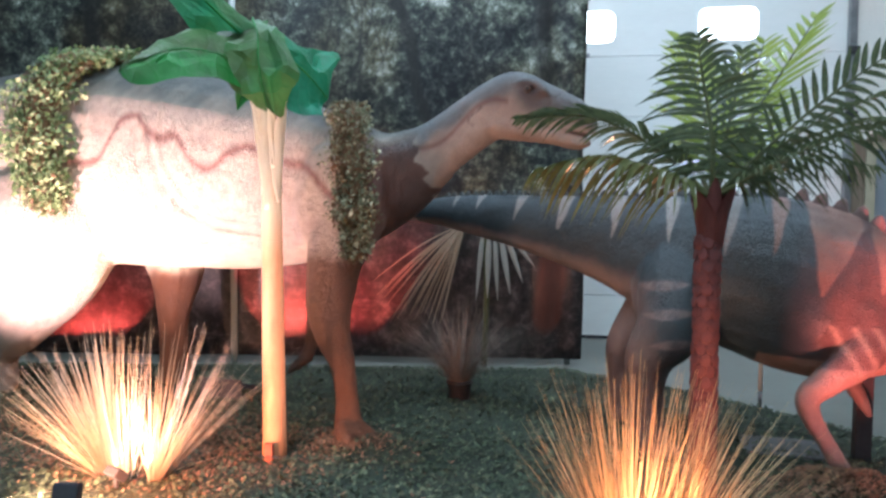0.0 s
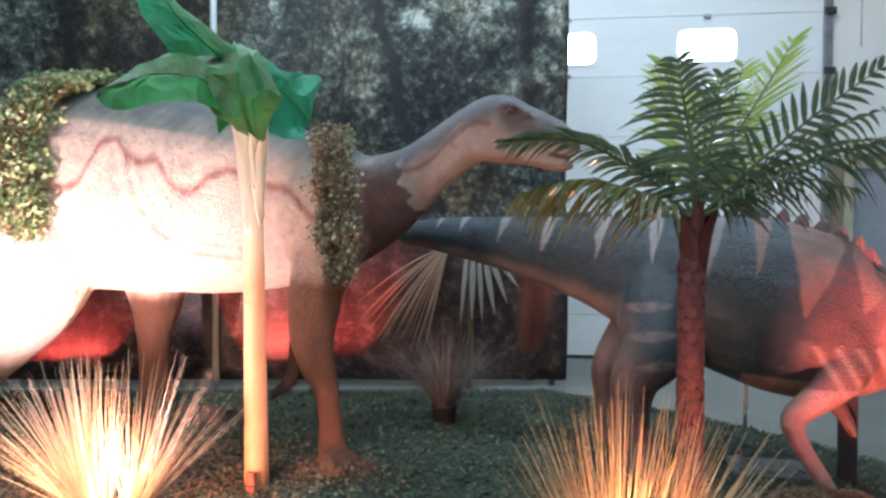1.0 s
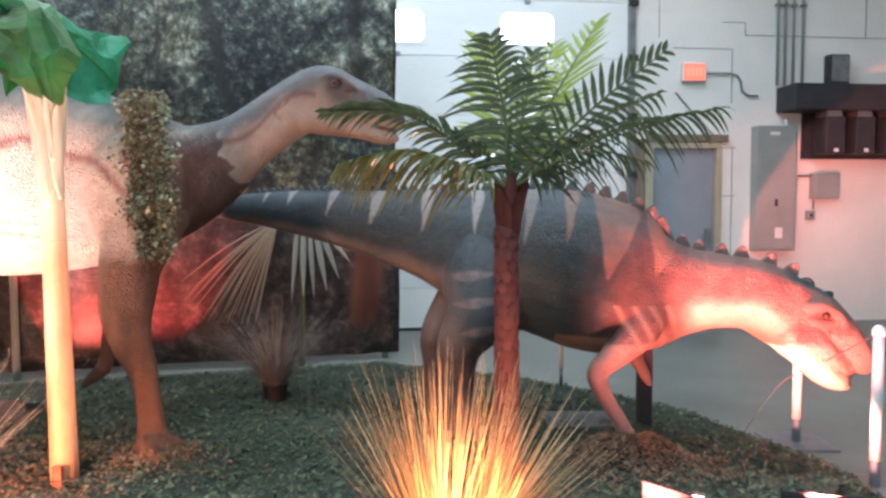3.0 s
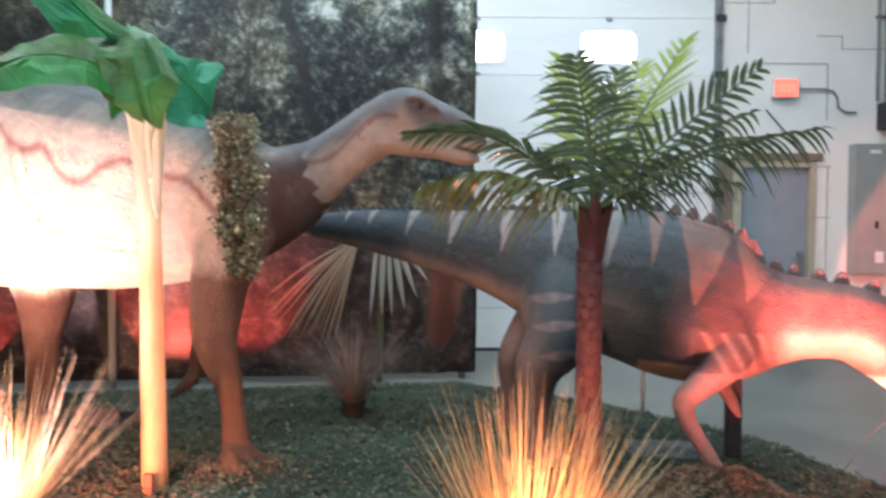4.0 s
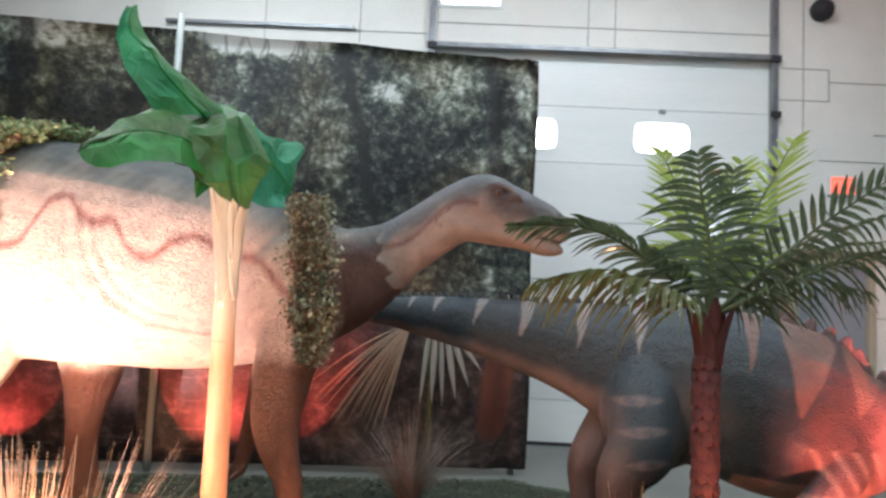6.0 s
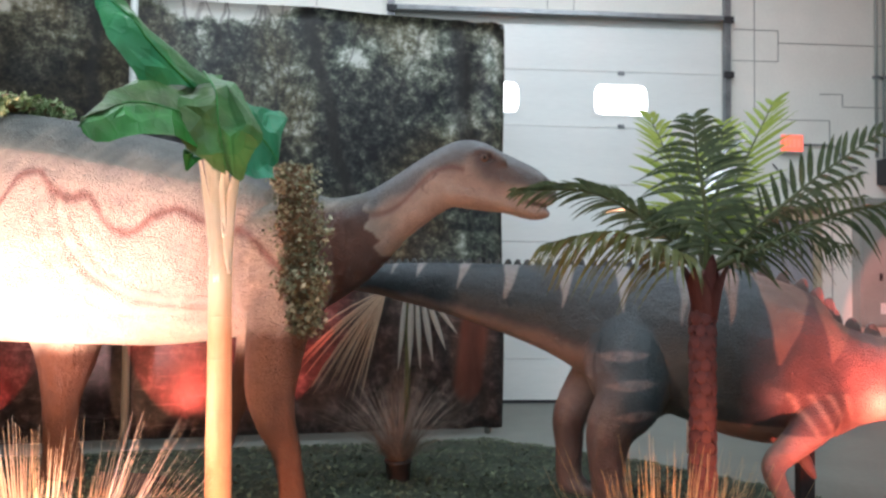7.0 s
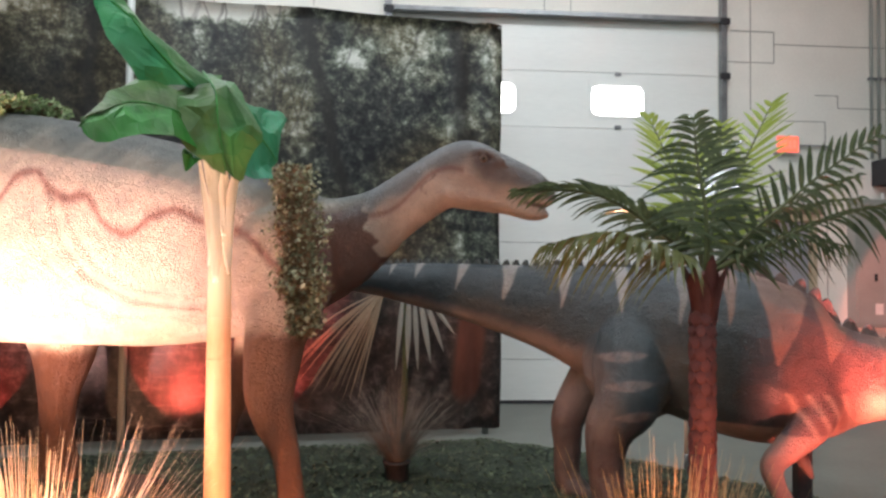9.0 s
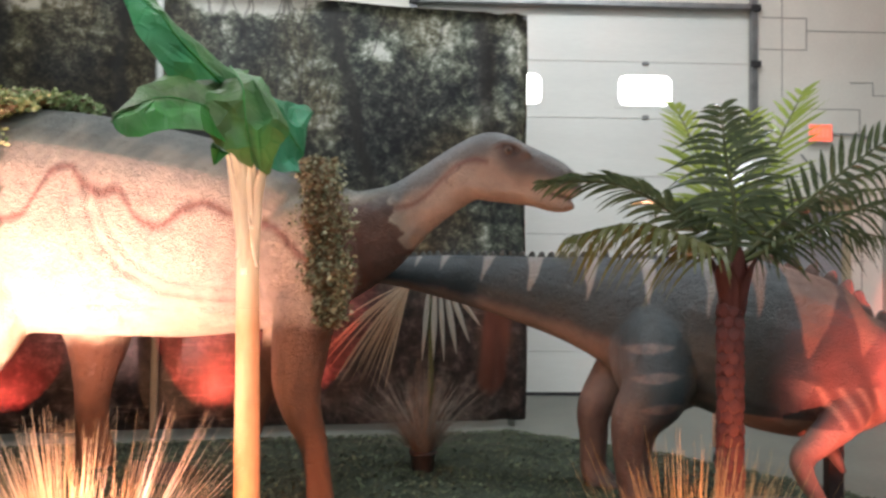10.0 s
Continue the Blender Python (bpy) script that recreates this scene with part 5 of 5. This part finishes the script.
frond([C0, (0.20, 0.04, 1.60), (0.42, 0.08, 1.76), (0.66, 0.10, 1.86)], 0.22, M_PALM, "spreading green frond", 0.7, 15, single=False, twist=-35, width=0.0085, count=20)

frond([C0, (0.00, 0.22, 1.76), (-0.05, 0.38, 2.0), (-0.10, 0.50, 2.20)], 0.29, M_PALMYOUNG, "upright yellow-green young frond", 0.2, 16, width=0.014, lean=(0.3, 1.4), count=20, single=False)

# ---- banana plant ----
banana = thing("artificial_banana_plant", (-1.30, 2.75, 0.0), "artificial banana plant with tan stem and green cloth leaves", "banana plant")
bm = bmesh.new()
prof = [(0, 0.066), (0.2, 0.062), (0.45, 0.060), (0.7, 0.058), (0.95, 0.056), (1.2, 0.055), (1.34, 0.0545), (1.44, 0.052), (1.54, 0.047), (1.64, 0.040)]
tube(bm, [(0.02 - 0.008 * z, 0, z) for z, r in prof], [r for z, r in prof], 20)
part("stem", bm, M_STEM, banana, smooth=True)
for z in (0.28, 0.52, 0.78, 1.02, 1.22):
    part("stem_ring", tube(bmesh.new(), [(0.02 - 0.008 * z, 0, z - 0.004), (0.02 - 0.008 * z, 0, z + 0.003)], float(np.interp(z, [0, 0.45, 1.2], [0.0668, 0.0608, 0.0558])), 20), M_STEM, banana, smooth=True)
part("stem_top", tube(bmesh.new(), [(0.01, 0, 1.32), (0.008, 0, 1.46), (0.004, 0.01, 1.62), (0.0, 0.01, 1.80)], [0.053, 0.045, 0.038, 0.035], 18), M_SHEATH, banana, "pale green upper stem", smooth=True)


def petiole(angle, z0, reach, top, wide):
    """A pale leaf base: wraps the stem low down, swells, leans out and ends at the leaf."""
    d, side = Vector((math.cos(angle), math.sin(angle), 0)), Vector((-math.sin(angle), math.cos(angle), 0))
    bm, rows = bmesh.new(), []
    for j in range(15):
        v = j / 14
        z = z0 + (top - z0) * v
        half = wide * (0.10 + 1.0 * math.sin(math.pi * min(1, 0.08 + 0.86 * v)) ** 0.8)
        mid = Vector((0.01 - 0.012 * v, 0, z)) + d * (0.0565 + reach * v ** 1.7)
        row = []
        for k in range(9):
            e = k / 4 - 1
            row.append(bm.verts.new(mid + side * (half * e) - d * (half * 0.75 * e * e) + d * (0.004 * math.sin(9 * v + k))))
        rows.append(row)
    for p, q in zip(rows, rows[1:]):
        for k in range(8):
            bm.faces.new((p[k], p[k + 1], q[k + 1], q[k]))
    bmesh.ops.solidify(bm, geom=bm.faces[:], thickness=0.007)
    part("petiole", bm, M_SHEATH, banana, smooth=True)


for a, z0, reach, top, wide in ((-1.62, 1.38, 0.018, 1.97, 0.040), (-2.70, 1.46, 0.066, 2.05, 0.032), (-0.30, 1.42, 0.062, 1.96, 0.036), (0.9, 1.46, 0.050, 2.0, 0.036), (2.2, 1.46, 0.050, 2.0, 0.036), (-2.15, 1.66, 0.062, 2.06, 0.020), (-0.95, 1.60, 0.050, 1.96, 0.022)):
    petiole(a, z0, reach, top, wide)


def creased_leaf(rib, edges, tones, crease, seed, tip=""):
    """A big cloth leaf: two halves spread between a midrib and the two edges, crumpled into flat facets.
    tones: for each half, how olive and how teal; olive and green partly carry top and under light."""
    shift = Vector((seed * 7.1, seed * 2.3, seed * 1.7))
    n, m = 11, 4
    bm = bmesh.new()
    layer = bm.verts.layers.float_color.new("paint")

    def along(points):
        q = spline(points, 12)
        return [Vector([np.interp(u * (len(q) - 1), range(len(q)), q[:, k]) for k in range(3)]) for u in np.linspace(0, 1, n)]

    mid = along(rib)
    rib_verts = []
    for p in mid:
        vert = bm.verts.new(p)
        vert[layer] = (tones[0][0], tones[0][1], 0, 1)
        rib_verts.append(vert)
    for (olive, teal), edge in zip(tones, edges):
        rows = [rib_verts]
        outer = along(edge)
        for k in range(1, m + 1):
            row = []
            for i, (a, b) in enumerate(zip(mid, outer)):
                e = k / m
                p = a.lerp(b, e)
                bulge = math.sin(math.pi * e) * (b - a).length
                wob = noise.noise_vector(p * 7.3 + shift) * (crease * 1.9)
                p = p + Vector((0, -0.10 * bulge, 0.05 * bulge)) + wob * (0.55 if k == m else 1.0)
                vert = bm.verts.new(p)
                patch = noise.noise(p * 5.0 + shift)
                vert[layer] = (max(0.0, min(1.0, olive + 0.55 * patch)), teal, 0, 1)
                row.append(vert)
            rows.append(row)
        for a, b in zip(rows, rows[1:]):
            for i in range(n - 1):
                if (i + seed) % 2:
                    bm.faces.new((a[i], a[i + 1], b[i + 1]))
                    bm.faces.new((a[i], b[i + 1], b[i]))
                else:
                    bm.faces.new((a[i], a[i + 1], b[i]))
                    bm.faces.new((a[i + 1], b[i + 1], b[i]))
    bmesh.ops.recalc_face_normals(bm, faces=bm.faces[:])
    for e in bm.edges:
        e.smooth = len(e.link_faces) == 2 and e.calc_face_angle(0) < 0.30
    bmesh.ops.solidify(bm, geom=bm.faces[:], thickness=0.0022)
    leaf = part("leaf", bm, M_CLOTH, banana, tip, smooth=True)
    part("midrib", tube(bmesh.new(), [tuple(p + Vector((0, -0.003, 0.002))) for p in mid], list(np.linspace(0.006, 0.002, n)), 6), M_CLOTH, leaf, smooth=True)


# long leaf that arches forward, its near half hanging
creased_leaf([(0.02, -0.10, 2.10), (-0.08, -0.29, 2.13), (-0.14, -0.50, 2.12), (-0.14, -0.75, 2.04), (-0.09, -1.0, 1.915)],
             [[(0.0, -0.03, 2.36), (-0.19, -0.15, 2.335), (-0.24, -0.35, 2.25), (-0.22, -0.60, 2.14), (-0.13, -0.88, 2.0), (-0.085, -1.0, 1.925)],
              [(0.05, -0.22, 1.94), (-0.01, -0.33, 1.985), (-0.04, -0.55, 1.985), (-0.07, -0.75, 1.92), (-0.08, -0.90, 1.875), (-0.08, -0.99, 1.895)]], [(0.85, 0.0), (0.05, 0.0)], 0.020, 1)
# leaf crumpled over the top of the stem
creased_leaf([(-0.08, -0.03, 2.38), (0.05, -0.20, 2.24), (0.09, -0.26, 2.09), (0.12, -0.24, 1.88)],
             [[(-0.20, -0.10, 2.33), (-0.11, -0.28, 2.14), (-0.05, -0.28, 1.98), (0.07, -0.25, 1.88)],
              [(0.06, -0.03, 2.32), (0.21, -0.13, 2.15), (0.27, -0.16, 2.03), (0.18, -0.17, 1.87)]], [(0.75, 0.0), (0.55, 0.1)], 0.034, 2)
# teal leaf that falls backwards over the statue
creased_leaf([(0.02, 0.02, 2.24), (0.12, 0.20, 2.12), (0.17, 0.35, 2.01)],
             [[(0.0, 0.05, 2.32), (0.08, 0.35, 2.29), (0.12, 0.60, 2.31)], [(0.03, -0.02, 1.97), (0.10, 0.10, 1.89), (0.19, 0.27, 1.92)]], [(0.05, 0.8), (0.0, 1.0)], 0.036, 3, "teal green cloth leaf")
# upright leaf, folded along its length
creased_leaf([(-0.06, -0.18, 2.26), (-0.19, -0.33, 2.42), (-0.26, -0.35, 2.52), (-0.39, -0.33, 2.63), (-0.41, -0.30, 2.75)],
             [[(-0.20, -0.33, 2.20), (-0.29, -0.40, 2.36), (-0.34, -0.42, 2.42), (-0.39, -0.39, 2.52), (-0.46, -0.33, 2.65), (-0.43, -0.30, 2.76)],
              [(0.0, -0.10, 2.30), (-0.14, -0.20, 2.425), (-0.22, -0.25, 2.50), (-0.29, -0.27, 2.57), (-0.34, -0.29, 2.64), (-0.39, -0.29, 2.77)]], [(0.10, 0.45), (0.60, 0.1)], 0.018, 4)
# small leaf at the back and scraps round the throat
creased_leaf([(-0.02, 0.06, 1.95), (-0.06, 0.16, 2.12), (-0.08, 0.26, 2.16), (-0.10, 0.38, 2.06)],
             [[(-0.08, 0.05, 1.95), (-0.20, 0.14, 2.12), (-0.20, 0.28, 2.12), (-0.12, 0.39, 2.04)], [(0.04, 0.07, 1.95), (0.08, 0.18, 2.12), (0.06, 0.30, 2.12), (-0.08, 0.40, 2.04)]], [(0.2, 0.2), (0.1, 0.5)], 0.025, 5)
creased_leaf([(-0.05, -0.06, 1.98), (-0.09, -0.12, 1.97), (-0.11, -0.13, 1.90)],
             [[(-0.08, -0.04, 2.02), (-0.14, -0.10, 2.0), (-0.115, -0.13, 1.89)], [(-0.01, -0.10, 1.98), (-0.05, -0.14, 1.94), (-0.105, -0.14, 1.89)]], [(0.2, 0.0), (0.0, 0.2)], 0.012, 6)
stake = thing("wooden_stake", (-1.265, 2.665, 0.0), "short red-brown stake tied to the banana stem", "stake")
part("stake", boxed(-0.022, 0.022, -0.012, 0.012, 0, 0.15, 0.003), M_STAKE, stake)
part("wire", tube(bmesh.new(), [(-0.09, 0.0, 0.075), (0.0, -0.016, 0.08), (0.10, 0.0, 0.085)], 0.0035, 6), M_DARK, stake)

# ---- grasses ----


def grass_clump(name, at, label, material, sets, pot=False):
    g = thing(name, at, label, "ornamental grass")
    for k, (dx, dy, count, spread, height, lean, width, droop, a0, a1, least) in enumerate(sets):
        bm = blades(bmesh.new(), (dx, dy, 0.16 if pot else 0.0), count, random.Random(20 + k + int(at[0] * 10)), spread, height, lean, width, droop, angle=(a0, a1), least=least)
        tagged(part("blades", bm, material, g), kind="stuff")
    return g


ROUND = (0.0, 2 * math.pi)
grass_clump("straw_grass", (-1.80, 2.26, 0.02), "clump of dry straw-coloured ornamental grass, coloured paler as if strongly lit", M_GRASSLIT, [(-0.08, 0.0, 210, 0.05, 0.76, 0.80, 0.0044, 0.10, 2.3, 4.0, 0.20), (-0.04, 0.03, 40, 0.05, 0.76, 0.25, 0.0036, 0.12, *ROUND, 0.0), (0.10, 0.02, 180, 0.05, 0.80, 0.72, 0.0040, 0.08, -0.9, 1.0, 0.22), (0.02, -0.06, 16, 0.05, 0.50, 1.25, 0.003, 0.25, *ROUND, 0.0)])
grass_clump("straw_grass", (0.62, 1.98, 0.02), "wide clump of golden dry ornamental grass", M_GRASS, [(-0.03, 0.0, 280, 0.08, 0.80, 0.42, 0.0034, 0.20, *ROUND, 0.0), (0.06, 0.0, 240, 0.07, 0.76, 0.85, 0.0032, 0.16, -1.0, 1.2, 0.0), (-0.05, 0.0, 120, 0.06, 0.70, 0.65, 0.0032, 0.18, 2.2, 4.2, 0.0)])
tuft = grass_clump("potted_grass", (-0.61, 4.14, 0.03), "grey-brown dry grass in a black pot", M_TUFT, [(0, 0, 560, 0.06, 0.66, 1.05, 0.0024, 0.45, *ROUND, 0.0)], True)
bm = bmesh.new()
tube(bm, [(0, 0, 0), (0, 0, 0.012), (0, 0, 0.14), (0, 0, 0.145), (0, 0, 0.16)], [0.066, 0.07, 0.085, 0.093, 0.093], 20)
part("pot", bm, M_POT, tuft, "black plastic pot", smooth=True)

# fan palm with dry hanging leaves, behind the tail
fan = thing("dry_fan_palm", (-0.72, 5.43, 0.0), "dried fan palm with bleached hanging blades", "fan palm")
fan.rotation_euler = (0, 0, BANNER_TURN)
part("stalk", tube(bmesh.new(), [(0, 0.05, 0), (0.02, 0.06, 0.6), (0.0, 0.03, 1.1), (-0.02, 0, 1.32)], [0.03, 0.025, 0.018, 0.014], 10), M_RACHIS, fan, smooth=True)


def fan_blade(name, material, origin, tipp, width, sag):
    o, t = Vector(origin), Vector(tipp)
    d = (t - o)
    side = d.cross(Vector((0, 1, 0))).normalized()
    bm = bmesh.new()
    rows = []
    for k in range(7):
        u = k / 6
        p = o + d * u + Vector((0, 0, sag * math.sin(math.pi * u)))
        w = width * (0.35, 0.8, 1.0, 0.95, 0.75, 0.45, 0.05)[k]
        rows.append((bm.verts.new(p - side * w), bm.verts.new(p + Vector((0, -w * 0.5, 0))), bm.verts.new(p + side * w)))
    for a, b in zip(rows, rows[1:]):
        bm.faces.new((a[0], a[1], b[1], b[0]))
        bm.faces.new((a[1], a[2], b[2], b[1]))
    bmesh.ops.solidify(bm, geom=bm.faces[:], thickness=0.002)
    part(name, bm, material, fan)


fr = random.Random(11)
for k in range(24):
    u = k / 23
    fan_blade("blade", M_FAN, (-0.20 + 0.02 * u, -0.02, 1.27), (-0.98 + 0.62 * u + fr.uniform(-0.03, 0.03), fr.uniform(-0.10, 0.02), 0.66 - 0.26 * u ** 0.5 + fr.uniform(-0.10, 0.12)), 0.0072, 0.05 - 0.03 * u)
for k, (tx, tz, wd) in enumerate(((-0.08, 0.60, 0.022), (0.02, 0.62, 0.027), (0.11, 0.60, 0.022), (0.22, 0.66, 0.027), (0.33, 0.76, 0.024), (0.43, 0.9, 0.020))):
    fan_blade("blade", M_FANWHITE, (-0.02 + 0.05 * k, -0.03, 1.24 - 0.015 * k), (tx, -0.06, tz), wd, 0.0)

# ---- ivy garlands over the pale figure ----


def garland(at, label, curve, half, count, seed, dry, leaf):
    """Ivy leaves round a hanging bundle; curve runs over the back and down the flank."""
    g = thing("ivy_garland", at, label, "ivy garland", "ivy garlands")
    r = random.Random(seed)
    q = spline(curve, 10) - np.array(at)
    bm = bmesh.new()
    tube(bm, [tuple(p) for p in q], list(np.interp(np.linspace(0, 1, len(q)), [0, 0.35, 0.8, 1], [half * 0.12, half * 0.38, half * 0.42, half * 0.15])), 10, 0.9)
    part("vine", bm, M_IVYDRY, g, "brown dry vines")
    for k in range(12):
        a, j = r.uniform(0, 6.283), len(q) // 3
        off = Vector((math.cos(a), math.sin(a) * 0.6, 0)) * half * r.uniform(0.5, 0.95)
        fall = [Vector(p) + off * float(np.interp(i, [0, len(q) - j - 1], [1.0, 0.6])) + Vector((r.uniform(-0.01, 0.01), -0.02, 0)) for i, p in enumerate(q[j:])]
        part("strand", tube(bmesh.new(), fall, 0.0035, 5), M_IVYDRY, g)
    for material, n, grow in ((M_IVYLIT if "green" in label else M_IVY, count, 1.0), (M_IVYDRY, dry, 0.75)):
        bm = bmesh.new()
        for _ in range(n):
            u = r.random() ** 0.9
            p = Vector([np.interp(u * (len(q) - 1), range(len(q)), q[:, k]) for k in range(3)])
            hw = half * float(np.interp(u, [0, 0.25, 0.5, 0.8, 1], [0.40, 0.66, 1.0, 0.95, 0.45])) * grow * (1 + 0.22 * math.sin(u * 31 + seed))
            a, rad = r.uniform(0, 6.283), hw * r.uniform(0.40, 1.08)
            c = p + Vector((math.cos(a) * rad, math.sin(a) * rad * 0.75 - 0.02, r.uniform(-0.05, 0.05)))
            s = r.uniform(0.008, 0.016) * leaf
            d = Vector((r.uniform(-1, 1), r.uniform(-1, 0.3), r.uniform(-1.2, 0.2))).normalized() * s
            e = d.cross(Vector((r.uniform(-1, 1), r.uniform(-1, 1), r.uniform(-1, 1)))).normalized() * s * 0.6
            f = d.cross(e).normalized() * s * 0.25
            v = [bm.verts.new(c + o) for o in (-d, -d * 0.2 + e + f, d * 0.45 + e * 0.55 + f, d, d * 0.45 - e * 0.55 + f, -d * 0.2 - e + f)]
            bm.faces.new((v[0], v[1], v[2], v[3]))
            bm.faces.new((v[0], v[3], v[4], v[5]))
        tagged(part("leaves", bm, material, g), kind="stuff")
    return g


garland((-1.05, 3.3, 1.2), "olive ivy garland hanging over the statue's shoulder", [(-1.20, 3.86, 1.93), (-1.18, 3.62, 2.0), (-1.13, 3.40, 1.98), (-1.06, 3.28, 1.75), (-1.03, 3.23, 1.50), (-1.01, 3.21, 1.30), (-0.99, 3.21, 1.12)], 0.155, 2800, 3, 2600, 1.25)
garland((-3.2, 3.3, 1.4), "ivy garland draped over the statue's hips, leaves coloured as if lit green", [(-2.75, 3.8, 2.42), (-2.95, 3.55, 2.44), (-3.12, 3.30, 2.34), (-3.20, 3.16, 2.1), (-3.18, 3.10, 1.85), (-3.12, 3.07, 1.6), (-3.06, 3.08, 1.36)], 0.24, 4200, 5, 600, 1.6)

# ---- barrier posts with chain ----


def barrier_post(at, height, label, plate=0.17, radius=0.022):
    b = thing("barrier_post", at, label, "barrier post", "barrier posts")
    part("base", boxed(-plate, plate, -plate, plate, 0, 0.012, 0.003), M_STEEL, b, "flat grey base plate")
    part("sleeve", tube(bmesh.new(), [(0, 0, 0.012), (0, 0, 0.14)], radius * 1.0, 12), M_STEEL, b, smooth=True)
    part("post", tube(bmesh.new(), [(0, 0, 0.14), (0, 0, height - 0.05)], radius * 1.12, 14), M_WHITEPOST, b, smooth=True)
    part("cap", tube(bmesh.new(), [(0, 0, height - 0.05), (0, 0, height - 0.02), (0, 0, height)], [radius * 1.3, radius * 1.3, radius * 0.6], 14), M_WHITEPOST, b, smooth=True)
    return b


barrier_post((2.61, 3.47, 0), 0.82, "white barrier post on a flat grey base plate")
barrier_post((2.665, 2.80, 0), 0.80, "white barrier post on a flat grey base plate")
barrier_post((1.43, 4.70, 0), 0.80, "slim grey-white barrier post on the concrete", 0.10, 0.014)
chain = thing("barrier_chain", (2.665, 2.80, 0.7), "thin dark chain hung between barrier posts", "chain")
CHAIN = spline([(0, 0, 0.06), (-0.1, 0.25, -0.12), (-0.25, 0.45, -0.3), (-0.40, 0.62, -0.66), (-0.35, 0.75, -0.69)], 34)
link_bm = bmesh.new()
bmesh.ops.create_uvsphere(link_bm, u_segments=6, v_segments=4, radius=0.0028, matrix=Matrix.Diagonal((1.3, 1.3, 1.8, 1)))
link_mesh = mesh_of("link", link_bm, M_DARK)
for p in CHAIN:
    o = new("link", link_mesh)
    o.parent, o.location = chain, p
chain2 = thing("barrier_chain", (2.665, 2.80, 0.74), "thin dark chain hung between barrier posts", "chain")
part("links", tube(bmesh.new(), [(0, 0, 0.0), (0.6, 0.3, -0.06), (1.2, 0.7, 0.0)], 0.005, 6), M_DARK, chain2)

# ---- floodlight housings on the moss ----
for eye, target, watts, colour, degrees, b, radius, barn in FLOODS:
    d = (Vector(target) - Vector(eye))
    d.z *= 0.3
    d.normalize()
    back = Vector(eye) - d * 0.07
    fl = thing("floodlight", (back.x, back.y, 0), "small black floodlight on the moss", "floodlight", "floodlights")
    bm = boxed(-0.05, 0.05, -0.022, 0.022, -0.035, 0.035, 0.008)
    m = (Vector(target) - Vector(eye)).to_track_quat("Y", "Z").to_matrix().to_4x4()
    bmesh.ops.transform(bm, matrix=Matrix.Translation((0, 0, eye[2])) @ m, verts=bm.verts[:])
    part("housing", bm, M_DARK, fl)
    part("bracket", tube(bmesh.new(), [(0, 0, 0), (0, 0, eye[2])], 0.012, 8), M_DARK, fl)
    if barn:
        # added plates: taller back hides the glare, barn door keeps beam off the ground
        bm = boxed(-0.17, 0.17, -0.035, -0.028, 0.0, eye[2] + 0.095, 0.002)
        bmesh.ops.transform(bm, matrix=Matrix.Rotation(-math.atan2(d.x, d.y), 4, "Z"), verts=bm.verts[:])
        part("back_shield", bm, M_DARK, fl)
        bm = boxed(-0.16, 0.16, 0.17, 0.175, 0.0, eye[2] + barn, 0.001)
        bmesh.ops.transform(bm, matrix=Matrix.Rotation(-math.atan2(d.x, d.y), 4, "Z"), verts=bm.verts[:])
        part("barn_door", bm, M_DARK, fl)
